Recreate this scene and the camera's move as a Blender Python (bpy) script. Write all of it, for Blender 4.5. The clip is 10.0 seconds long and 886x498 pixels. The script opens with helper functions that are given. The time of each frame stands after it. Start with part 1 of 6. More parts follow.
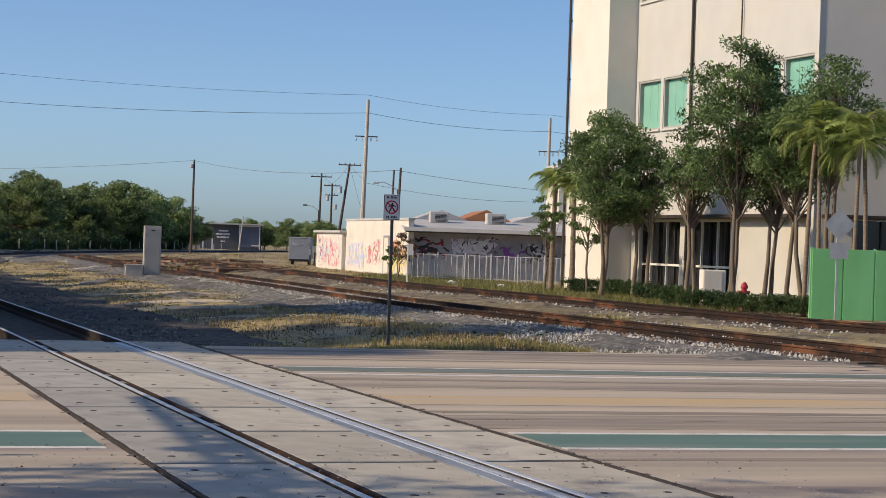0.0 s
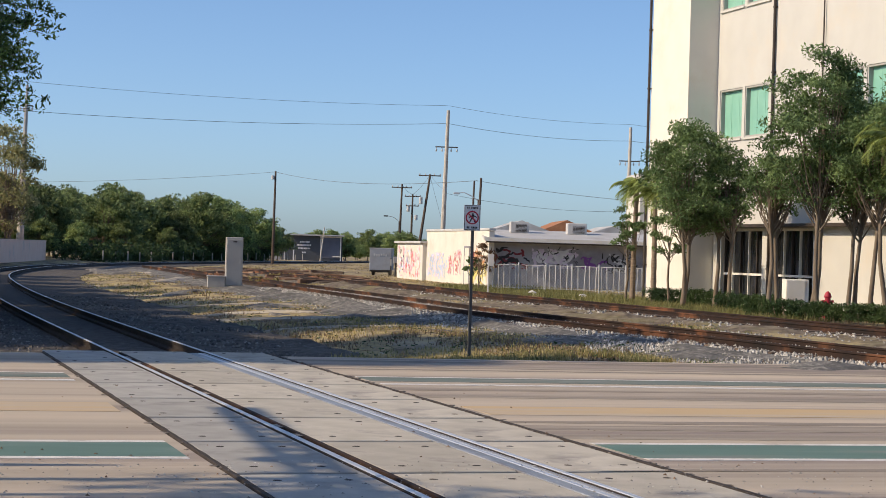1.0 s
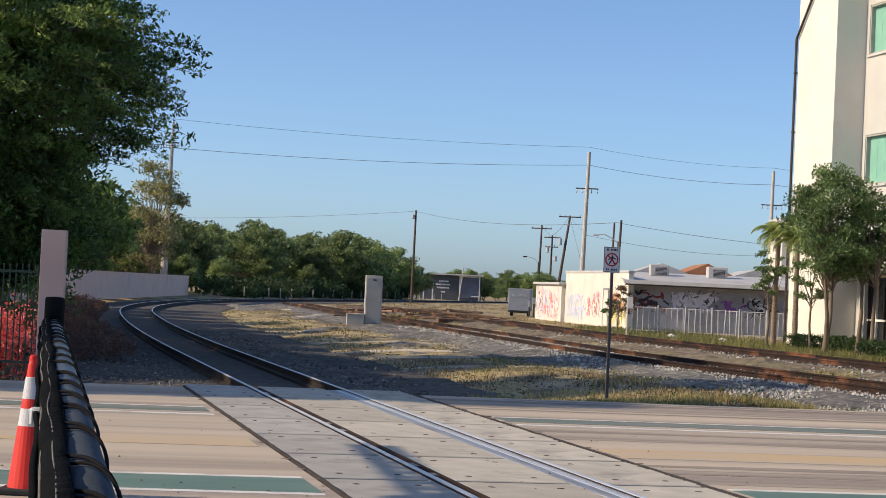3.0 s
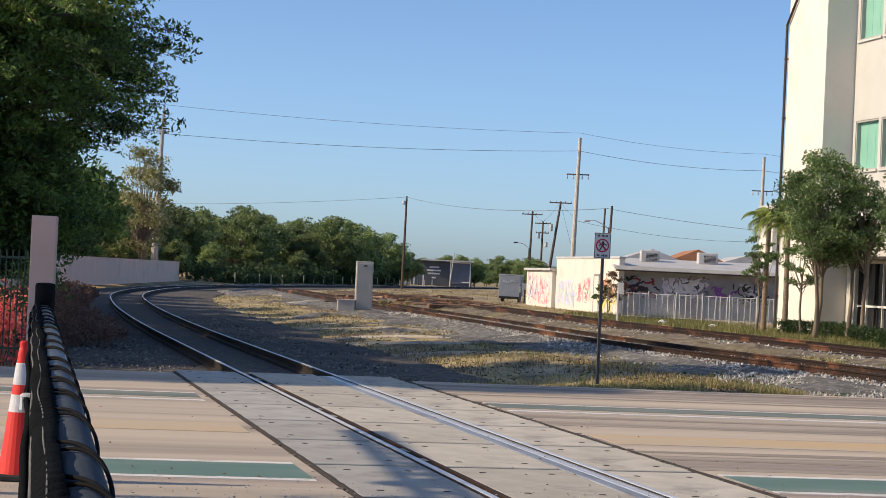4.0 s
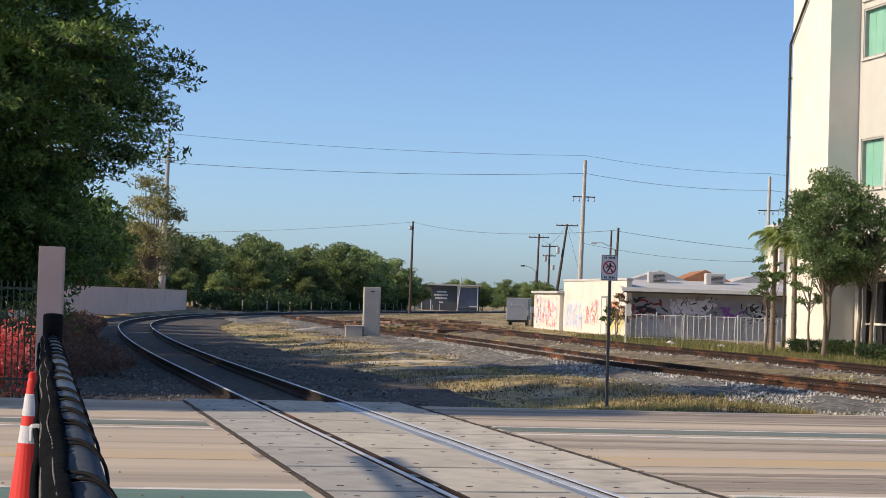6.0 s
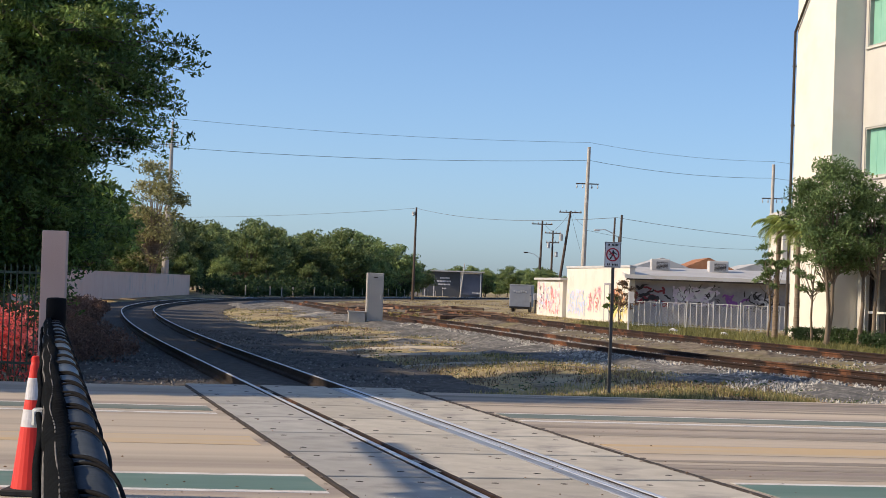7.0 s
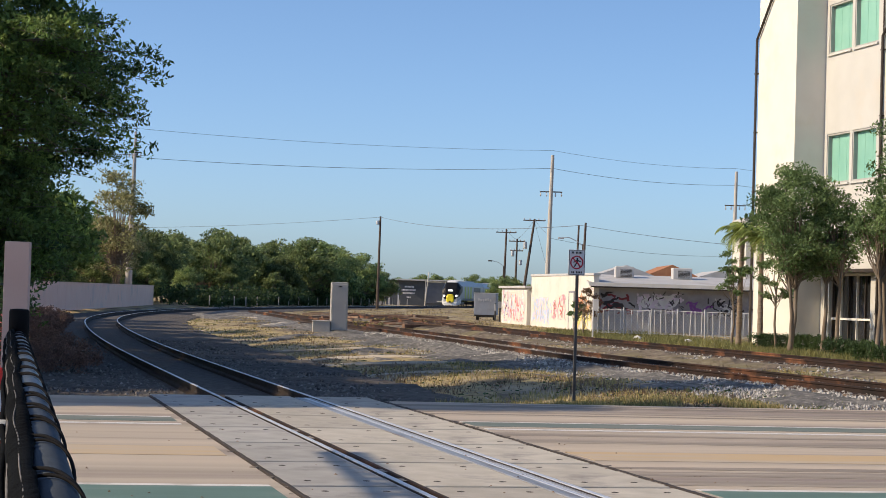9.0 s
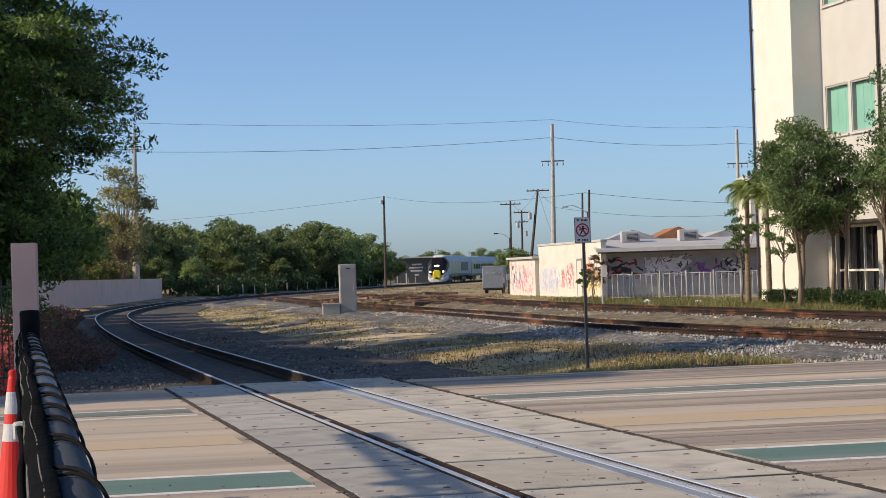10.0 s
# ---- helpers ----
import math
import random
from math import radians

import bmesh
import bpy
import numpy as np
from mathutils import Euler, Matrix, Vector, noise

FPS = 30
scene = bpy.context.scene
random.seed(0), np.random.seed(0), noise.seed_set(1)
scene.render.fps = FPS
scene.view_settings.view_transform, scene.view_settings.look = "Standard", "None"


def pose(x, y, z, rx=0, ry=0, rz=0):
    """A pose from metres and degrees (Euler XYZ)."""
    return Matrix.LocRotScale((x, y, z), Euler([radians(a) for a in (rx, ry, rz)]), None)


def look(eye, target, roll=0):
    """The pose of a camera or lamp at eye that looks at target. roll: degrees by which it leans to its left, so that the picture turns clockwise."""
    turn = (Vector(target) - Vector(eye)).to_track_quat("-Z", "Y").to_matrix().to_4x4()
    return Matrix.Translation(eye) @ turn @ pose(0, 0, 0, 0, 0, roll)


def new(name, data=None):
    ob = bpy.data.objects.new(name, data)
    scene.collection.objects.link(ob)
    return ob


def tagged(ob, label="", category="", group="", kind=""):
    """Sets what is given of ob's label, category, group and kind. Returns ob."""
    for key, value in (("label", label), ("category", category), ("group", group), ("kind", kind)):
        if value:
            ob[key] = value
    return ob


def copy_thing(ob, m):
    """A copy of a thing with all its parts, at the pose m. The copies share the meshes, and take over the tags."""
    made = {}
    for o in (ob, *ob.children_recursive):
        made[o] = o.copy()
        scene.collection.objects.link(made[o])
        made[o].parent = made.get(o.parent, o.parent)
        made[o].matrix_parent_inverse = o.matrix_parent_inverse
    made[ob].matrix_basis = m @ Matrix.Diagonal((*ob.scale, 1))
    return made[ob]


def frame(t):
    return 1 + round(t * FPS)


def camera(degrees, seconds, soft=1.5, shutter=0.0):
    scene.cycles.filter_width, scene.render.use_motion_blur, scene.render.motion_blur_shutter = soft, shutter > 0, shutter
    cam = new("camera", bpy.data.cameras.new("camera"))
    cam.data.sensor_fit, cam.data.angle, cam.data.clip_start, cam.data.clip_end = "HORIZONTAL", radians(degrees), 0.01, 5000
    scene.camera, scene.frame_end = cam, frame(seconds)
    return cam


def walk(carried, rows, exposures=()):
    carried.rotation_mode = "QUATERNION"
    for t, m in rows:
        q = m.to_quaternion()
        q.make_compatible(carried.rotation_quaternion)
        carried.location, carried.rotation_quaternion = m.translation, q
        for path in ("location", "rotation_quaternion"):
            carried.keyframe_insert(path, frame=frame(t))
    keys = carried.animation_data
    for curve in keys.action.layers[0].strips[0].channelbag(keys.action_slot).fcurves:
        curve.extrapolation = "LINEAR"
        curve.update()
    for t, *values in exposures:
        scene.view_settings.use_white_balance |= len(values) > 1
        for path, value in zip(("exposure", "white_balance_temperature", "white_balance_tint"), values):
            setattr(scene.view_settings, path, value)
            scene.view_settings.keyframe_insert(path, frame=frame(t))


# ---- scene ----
# Camera: a hand-held phone, zoomed in, turned on the spot
EYE = 1.72
cam = camera(25.97, 10.0, soft=0.65)
ROWS = [
    (0.0, 89.912, -1.879, -5.510),
    (0.2, 89.402, -1.590, -5.246),
    (0.5, 89.119, -1.007, -3.889),
    (0.7, 89.453, -1.191, -3.337),
    (1.0, 90.147, -1.660, -3.105),
    (1.2, 90.692, -2.221, -2.767),
    (1.5, 91.636, -2.349, -2.053),
    (1.7, 92.139, -2.607, -1.702),
    (2.0, 92.353, -2.589, -1.472),
    (2.2, 92.167, -2.694, -1.287),
    (2.5, 91.752, -2.535, -0.222),
    (2.7, 91.493, -2.445, 0.864),
    (3.8, 90.805, -2.732, 1.119),
    (4.0, 90.793, -2.607, 0.755),
    (4.5, 91.028, -2.300, -0.041),
    (5.0, 91.596, -1.860, 0.334),
    (5.5, 91.819, -1.543, 0.942),
    (6.8, 90.902, -2.012, 0.982),
    (7.0, 91.102, -2.023, 1.068),
    (7.5, 91.368, -2.028, 0.930),
    (8.0, 91.393, -2.224, 0.298),
    (8.5, 91.397, -2.103, -0.148),
    (9.0, 91.395, -1.670, 0.009),
    (9.5, 91.149, -0.967, 0.018),
    (9.7, 90.702, -0.099, 0.283),
    (9.8, 90.540, 0.691, 0.324),
    (10.0, 90.675, 1.814, 0.245),
]
walk(cam, [(t, pose(0, 0, EYE, rx, ry, rz)) for t, rx, ry, rz in ROWS], [(0.0, -0.32, 6250, 9), (0.5, -0.12, 6250, 9), (1.2, -0.17, 6250, 9), (2.0, -0.23, 6250, 9), (2.6, -0.14, 6250, 9), (3.8, -0.07, 6250, 9), (9.3, -0.07, 6250, 9), (10.0, -0.2, 6250, 9)])

# Light: low late sun along the road, clear sky
SUN_DIR = Vector((-0.985, -0.175, 0.0)).normalized()
SUN_EL = radians(31)
sun_at = Vector((SUN_DIR.x * math.cos(SUN_EL), SUN_DIR.y * math.cos(SUN_EL), math.sin(SUN_EL)))
sun_data = bpy.data.lights.new("sun", "SUN")
sun_data.energy, sun_data.angle, sun_data.color = 5.4, radians(0.6), (1.0, 0.77, 0.52)
sun = new("sun", sun_data)
sun.matrix_world = look(sun_at * 200, (0, 0, 0))
world = bpy.data.worlds.new("sky")
scene.world = world
world.use_nodes = True
wn = world.node_tree.nodes
sky = wn.new("ShaderNodeTexSky")
sky.sky_type, sky.sun_disc = "NISHITA", False
sky.sun_elevation, sky.sun_rotation = SUN_EL, math.atan2(SUN_DIR.x, SUN_DIR.y)
sky.altitude, sky.air_density, sky.dust_density, sky.ozone_density = 0, 0.6, 1.0, 3.0
wn["Background"].inputs["Strength"].default_value = 0.15
tint = wn.new("ShaderNodeMix")
tint.data_type, tint.blend_type = "RGBA", "MULTIPLY"
tint.inputs["Factor"].default_value = 1.0
tint.inputs["B"].default_value = (1.13, 1.168, 1.18, 1.0)
world.node_tree.links.new(sky.outputs[0], tint.inputs["A"])
world.node_tree.links.new(tint.outputs["Result"], wn["Background"].inputs["Color"])


# ---- materials ----
def material(name, colors, scale=1.0, rough=0.8, metal=0.0, bump=0.2, bump_scale=None, stretch=(1, 1, 1), vary=0.0, island=0.0,
             wear_light=None, wear_light_scale=0.3, wear_light_at=0.55, detail=6.0, spec=0.35, turn=0.0, grain=0.5):
    """Colours blended by noise at two scales, with a fine relief. vary: by object; island: by loose piece. Patches hold
    worn spots, for some materials light and shade.
    """
    m = bpy.data.materials.new(name)
    m.use_nodes = True
    n, l = m.node_tree.nodes, m.node_tree.links
    p = n["Principled BSDF"]
    tc = n.new("ShaderNodeTexCoord")
    mp = n.new("ShaderNodeMapping")
    mp.inputs["Scale"].default_value = stretch
    mp.inputs["Rotation"].default_value = (0, 0, radians(turn))
    l.new(tc.outputs["Object"], mp.inputs["Vector"])
    a = n.new("ShaderNodeTexNoise")
    a.inputs["Scale"].default_value, a.inputs["Detail"].default_value, a.inputs["Roughness"].default_value = scale, detail, grain
    l.new(mp.outputs[0], a.inputs["Vector"])
    ramp = n.new("ShaderNodeValToRGB")
    for i, c in enumerate(colors):
        at = 0.3 + 0.4 * i / max(1, len(colors) - 1)
        el = ramp.color_ramp.elements[i] if i < 2 else ramp.color_ramp.elements.new(at)
        el.position, el.color = at, (*c, 1)
    l.new(a.outputs["Fac"], ramp.inputs["Fac"])
    out = ramp.outputs["Color"]
    if wear_light:
        b = n.new("ShaderNodeTexNoise")
        b.inputs["Scale"].default_value, b.inputs["Detail"].default_value, b.inputs["Roughness"].default_value = wear_light_scale, 8, 0.65
        l.new(mp.outputs[0], b.inputs["Vector"])
        r2 = n.new("ShaderNodeValToRGB")
        r2.color_ramp.elements[0].position, r2.color_ramp.elements[1].position = wear_light_at - 0.06, wear_light_at + 0.1
        l.new(b.outputs["Fac"], r2.inputs["Fac"])
        mx = n.new("ShaderNodeMixRGB")
        mx.inputs["Color2"].default_value = (*wear_light, 1)
        l.new(r2.outputs["Color"], mx.inputs["Fac"])
        l.new(out, mx.inputs["Color1"])
        out = mx.outputs["Color"]
    for amount, node, socket in ((vary, "ShaderNodeObjectInfo", "Random"), (island, "ShaderNodeNewGeometry", "Random Per Island")):
        if amount:
            src = n.new(node)
            mr = n.new("ShaderNodeMapRange")
            mr.inputs["To Min"].default_value, mr.inputs["To Max"].default_value = 1 - amount, 1 + amount
            l.new(src.outputs[socket], mr.inputs["Value"])
            hs = n.new("ShaderNodeHueSaturation")
            l.new(mr.outputs["Result"], hs.inputs["Value"])
            l.new(out, hs.inputs["Color"])
            out = hs.outputs["Color"]
    l.new(out, p.inputs["Base Color"])
    p.inputs["Roughness"].default_value, p.inputs["Metallic"].default_value = rough, metal
    p.inputs["Specular IOR Level"].default_value = spec
    if bump:
        c = n.new("ShaderNodeTexNoise")
        c.inputs["Scale"].default_value, c.inputs["Detail"].default_value = bump_scale or scale * 8, 4
        l.new(mp.outputs[0], c.inputs["Vector"])
        bp = n.new("ShaderNodeBump")
        bp.inputs["Strength"].default_value, bp.inputs["Distance"].default_value = bump, 0.02
        l.new(c.outputs["Fac"], bp.inputs["Height"])
        l.new(bp.outputs[0], p.inputs["Normal"])
    return m


def leafy(name, dark, light, island=0.45, vary=0.0):
    """Leaves: two greens by noise, each leaf a little different, some light through them."""
    m = material(name, (dark, light), 0.9, 0.55, bump=0.0, island=island, vary=vary, spec=0.3)
    n, l = m.node_tree.nodes, m.node_tree.links
    p, o = n["Principled BSDF"], n["Material Output"]
    tr = n.new("ShaderNodeBsdfTranslucent")
    l.new(p.inputs["Base Color"].links[0].from_socket, tr.inputs["Color"])
    mx = n.new("ShaderNodeMixShader")
    mx.inputs["Fac"].default_value = 0.3
    l.new(p.outputs[0], mx.inputs[1])
    l.new(tr.outputs[0], mx.inputs[2])
    l.new(mx.outputs[0], o.inputs["Surface"])
    return m


def glow(name, color, strength):
    m = bpy.data.materials.new(name)
    m.use_nodes = True
    p = m.node_tree.nodes["Principled BSDF"]
    p.inputs["Base Color"].default_value = (*color, 1)
    p.inputs["Emission Color"].default_value = (*color, 1)
    p.inputs["Emission Strength"].default_value = strength
    return m


ASPHALT = material("worn_road", ((0.31, 0.27, 0.22), (0.45, 0.39, 0.315), (0.55, 0.47, 0.37)), 0.8, 0.85, stretch=(0.04, 1.0, 1), bump=0.25, bump_scale=60,
                   wear_light=(0.24, 0.2, 0.185), wear_light_scale=0.6, wear_light_at=0.56, detail=5, turn=0)
STREAK = material("tyre_and_shadow_dark_asphalt", ((0.23, 0.196, 0.168), (0.31, 0.27, 0.226)), 1.2, 0.85, stretch=(0.05, 1, 1), bump=0.25, bump_scale=60, wear_light=(0.42, 0.37, 0.30), wear_light_scale=1.0, wear_light_at=0.55)
PANEL = material("crossing_concrete", ((0.39, 0.365, 0.31), (0.53, 0.495, 0.425)), 2.0, 0.85, bump=0.2, bump_scale=40, vary=0.1, wear_light=(0.28, 0.26, 0.24), wear_light_scale=1.2, wear_light_at=0.6)
GREY_PANEL = material("greyer_crossing_concrete", ((0.31, 0.305, 0.285), (0.43, 0.42, 0.39)), 2.0, 0.85, bump=0.2, bump_scale=40, vary=0.1, wear_light=(0.22, 0.215, 0.21), wear_light_scale=1.2, wear_light_at=0.6)
GAP = material("dark_joint", ((0.035, 0.03, 0.028), (0.06, 0.05, 0.045)), 5.0, 0.9, bump=0.3)
BROKEN = material("crumbled_edge", ((0.10, 0.085, 0.075), (0.26, 0.23, 0.2)), 7.0, 0.95, bump=0.9, bump_scale=25)
WHITE_LINE = material("white_road_paint", ((0.62, 0.6, 0.57), (0.75, 0.73, 0.7)), 3.0, 0.7, wear_light=(0.36, 0.32, 0.28), wear_light_scale=2.5, wear_light_at=0.58)
GREEN_LINE = material("green_lane_paint", ((0.105, 0.18, 0.158), (0.14, 0.23, 0.2)), 2.0, 0.75, stretch=(0.2, 1, 1), wear_light=(0.2, 0.22, 0.2), wear_light_scale=2.0, wear_light_at=0.6)
GREEN_FADED = material("worn_green_lane_paint", ((0.13, 0.17, 0.15), (0.18, 0.21, 0.19)), 2.0, 0.75, stretch=(0.2, 1, 1), wear_light=(0.28, 0.26, 0.23), wear_light_scale=1.5, wear_light_at=0.58)
YELLOW_LINE = material("faded_yellow_paint", ((0.55, 0.40, 0.21), (0.5, 0.40, 0.28)), 0.9, 0.8, stretch=(0.1, 1, 1), wear_light=(0.47, 0.41, 0.33), wear_light_scale=0.9, wear_light_at=0.52)
GROUND = material("dry_grass_and_dirt", ((0.10, 0.082, 0.064), (0.15, 0.12, 0.08), (0.44, 0.36, 0.18), (0.14, 0.135, 0.06)), 0.55, 0.95, bump=1.0, bump_scale=11,
                  stretch=(1, 0.45, 1), wear_light=(0.44, 0.385, 0.29), wear_light_scale=0.33, wear_light_at=0.6, detail=12, grain=0.76)
# grey ballast; dark mottling in the colour stands for shaded sides of heaps
GRAVEL = material("shade_mottled_ballast", ((0.05, 0.05, 0.05), (0.15, 0.147, 0.14), (0.38, 0.365, 0.335)), 6.0, 0.95, bump=1.0, bump_scale=14, wear_light=(0.085, 0.084, 0.082), wear_light_scale=0.45, wear_light_at=0.53, grain=0.7, detail=10)
# main line ballast: darker copy of the grey one, shade in its colour
MAIN_GRAVEL = material("shade_toned_main_line_ballast", ((0.035, 0.031, 0.028), (0.085, 0.078, 0.072), (0.17, 0.16, 0.148)), 5.0, 0.95, bump=1.0, bump_scale=12, wear_light=(0.10, 0.095, 0.09), wear_light_scale=0.9, wear_light_at=0.6, grain=0.7, detail=10)
DARK_STONE = material("dark_ballast_stone", ((0.06, 0.058, 0.055), (0.22, 0.212, 0.2)), 3.0, 0.9, bump=0.3, island=0.5)
DIRTY_GRAVEL = material("earthy_ballast", ((0.075, 0.06, 0.047), (0.15, 0.125, 0.10), (0.24, 0.21, 0.15)), 4.0, 0.95, bump=1.0, bump_scale=14, wear_light=(0.2, 0.18, 0.09), wear_light_scale=0.35, wear_light_at=0.55)
STONE = material("ballast_stone", ((0.17, 0.168, 0.16), (0.48, 0.465, 0.43)), 3.0, 0.9, bump=0.3, island=0.5)
RAIL_STEEL = material("polished_rail_head", ((0.64, 0.67, 0.7), (0.74, 0.76, 0.79)), 3.0, 0.45, 0.6, bump=0.05)
WORN_STEEL = material("worn_steel_plate", ((0.30, 0.32, 0.34), (0.46, 0.48, 0.5)), 2.0, 0.5, 0.5, bump=0.1, stretch=(4, 0.4, 1), wear_light=(0.22, 0.18, 0.15), wear_light_scale=1.2, wear_light_at=0.6)
RAIL_SIDE = material("dark_rail_web", ((0.018, 0.015, 0.014), (0.04, 0.03, 0.026)), 4.0, 0.8, 0.2)
# dark rust base holds the rails' shade; orange patches stand for sunlit rust
RUST = material("sun_patched_rusty_rail", ((0.012, 0.009, 0.008), (0.024, 0.014, 0.011), (0.045, 0.022, 0.014)), 1.2, 0.85, 0.1, bump=0.4, wear_light=(0.29, 0.125, 0.06), wear_light_scale=0.25, wear_light_at=0.59)
# rust of the scrap sleepers, lightened in the colour to read as sunlit
OLD_IRON = material("sunlit_rusty_scrap", ((0.10, 0.06, 0.042), (0.2, 0.12, 0.08), (0.34, 0.235, 0.16)), 1.5, 0.9, 0.05, bump=0.4, vary=0.25)
SLEEPER = material("weathered_sleeper", ((0.09, 0.065, 0.05), (0.17, 0.13, 0.1)), 3.0, 0.9, vary=0.25, stretch=(1, 6, 6))
CREAM = material("cream_stucco", ((0.67, 0.64, 0.575), (0.73, 0.70, 0.63)), 0.7, 0.85, bump=0.15, bump_scale=60, wear_light=(0.66, 0.6, 0.5), wear_light_scale=0.25, wear_light_at=0.62)
BEIGE = material("beige_stucco", ((0.50, 0.495, 0.465), (0.55, 0.545, 0.51)), 0.7, 0.85, bump=0.15, bump_scale=60, wear_light=(0.55, 0.51, 0.44), wear_light_scale=0.25, wear_light_at=0.62)
FRAME_GREY = material("grey_window_frame", ((0.34, 0.33, 0.31), (0.42, 0.41, 0.385)), 2.0, 0.6, bump=0.05)
TEAL = material("teal_shutter_paint", ((0.19, 0.42, 0.335), (0.26, 0.50, 0.40)), 0.8, 0.5, bump=0.05, vary=0.06)
DARK_METAL = material("dark_bronze_metal", ((0.035, 0.028, 0.024), (0.06, 0.048, 0.04)), 3.0, 0.6, 0.05)
WHITE_TRIM = material("white_trim", ((0.7, 0.68, 0.63), (0.78, 0.76, 0.71)), 2.0, 0.6, bump=0.05)
GLASS = material("dark_tinted_glass", ((0.015, 0.017, 0.02), (0.03, 0.032, 0.036)), 0.6, 0.08, bump=0.0, spec=0.5)
PINK = material("pink_stucco", ((0.6, 0.40, 0.33), (0.67, 0.47, 0.39)), 0.8, 0.88, bump=0.2, bump_scale=40, wear_light=(0.36, 0.28, 0.25), wear_light_scale=0.5, wear_light_at=0.6)
OLD_WHITE = material("old_white_stucco", ((0.63, 0.595, 0.53), (0.70, 0.665, 0.595)), 0.9, 0.88, bump=0.2, bump_scale=30, wear_light=(0.55, 0.5, 0.43), wear_light_scale=0.5, wear_light_at=0.62)
# garden wall pink, paled and warmed in the colour to look lit
PALE_PINK = material("sunlit_toned_pink_stucco", ((0.82, 0.55, 0.43), (0.86, 0.61, 0.49)), 0.8, 0.88, bump=0.2, bump_scale=40, wear_light=(0.6, 0.47, 0.41), wear_light_scale=0.5, wear_light_at=0.62)
# plain grey; on the low building's long wall it holds the shade
GREY_WALL = material("grey_and_shade_wall", ((0.33, 0.33, 0.36), (0.4, 0.4, 0.43)), 1.0, 0.85, wear_light=(0.25, 0.24, 0.27), wear_light_scale=0.4)
ROOF_WHITE = material("white_roof_sheet", ((0.46, 0.46, 0.46), (0.54, 0.54, 0.53)), 0.6, 0.6, wear_light=(0.36, 0.35, 0.34), wear_light_scale=0.35, wear_light_at=0.6)
ROOF_TILE = material("terracotta_roof", ((0.3, 0.13, 0.06), (0.42, 0.2, 0.1)), 2.0, 0.85)
GALV = material("galvanised_steel", ((0.42, 0.43, 0.44), (0.56, 0.57, 0.58)), 3.0, 0.5, 0.5, bump=0.05)
CONCRETE_POLE = material("pale_concrete_pole", ((0.42, 0.39, 0.35), (0.52, 0.49, 0.44)), 2.0, 0.85)
WOOD_POLE = material("dark_wood_pole", ((0.07, 0.05, 0.04), (0.13, 0.1, 0.08)), 2.5, 0.9, stretch=(4, 4, 0.5))
WIRE = material("weathered_cable", ((0.09, 0.095, 0.105), (0.13, 0.135, 0.145)), 2.0, 0.6, bump=0)
BARK = material("grey_brown_bark", ((0.13, 0.1, 0.075), (0.24, 0.2, 0.155)), 4.0, 0.95, stretch=(1, 1, 0.3), bump=0.6)
PALM_BARK = material("palm_bark", ((0.17, 0.13, 0.1), (0.3, 0.24, 0.18)), 3.0, 0.95, stretch=(0.5, 0.5, 6), bump=0.6)
LEAF_OAK = leafy("oak_leaves", (0.06, 0.11, 0.042), (0.22, 0.31, 0.12))
LEAF_NEAR = leafy("ficus_leaves", (0.028, 0.07, 0.028), (0.28, 0.39, 0.09))
LEAF_FAR = leafy("far_leaves", (0.06, 0.115, 0.048), (0.33, 0.39, 0.14), 0.45, 0.42)
LEAF_PALM = leafy("palm_fronds", (0.10, 0.16, 0.045), (0.36, 0.42, 0.12))
LEAF_DRY = leafy("dry_leaves", (0.14, 0.085, 0.05), (0.26, 0.17, 0.1))
LEAF_PALE = leafy("pale_dry_leaves", (0.2, 0.2, 0.08), (0.46, 0.43, 0.2))
LEAF_BROWN = leafy("brown_scrub", (0.13, 0.08, 0.062), (0.28, 0.165, 0.125))
LEAF_HEDGE = leafy("hedge_leaves", (0.022, 0.05, 0.02), (0.075, 0.12, 0.04))
LEAF_RED = leafy("red_blossoms", (0.95, 0.13, 0.12), (0.98, 0.34, 0.28), 0.2)
GRASS = leafy("dry_grass_blades", (0.24, 0.2, 0.08), (0.5, 0.42, 0.19), 0.3)
WEEDS = leafy("brown_weeds", (0.11, 0.08, 0.055), (0.25, 0.18, 0.12), 0.3)
GRASS_GREEN = leafy("green_grass_blades", (0.10, 0.115, 0.04), (0.27, 0.26, 0.1), 0.3)
CABINET_GREY = material("grey_cabinet_paint", ((0.36, 0.36, 0.36), (0.43, 0.43, 0.42)), 1.2, 0.6, wear_light=(0.28, 0.27, 0.26), wear_light_scale=1.0, wear_light_at=0.62)
SIGN_WHITE = material("sign_white", ((0.6, 0.6, 0.61), (0.68, 0.68, 0.69)), 2.0, 0.5, bump=0)
SIGN_RED = material("sign_red", ((0.36, 0.025, 0.05), (0.42, 0.035, 0.06)), 2.0, 0.5, bump=0)
SIGN_BLACK = material("sign_black", ((0.02, 0.02, 0.025), (0.03, 0.03, 0.035)), 2.0, 0.5, bump=0)
POST_DARK = material("dark_sign_post", ((0.06, 0.06, 0.06), (0.1, 0.095, 0.09)), 3.0, 0.6, 0.3)
GREEN_SCREEN = material("green_fence_screen", ((0.19, 0.53, 0.20), (0.25, 0.62, 0.27)), 1.0, 0.7, stretch=(1, 1, 0.3), vary=0.08)
BLACK_CLOTH = material("black_windscreen_mesh", ((0.003, 0.0035, 0.004), (0.007, 0.008, 0.009)), 30.0, 0.95, bump=0.25, bump_scale=220, spec=0.04)
CORD = material("grey_cord", ((0.06, 0.06, 0.06), (0.16, 0.155, 0.145)), 20.0, 0.85)
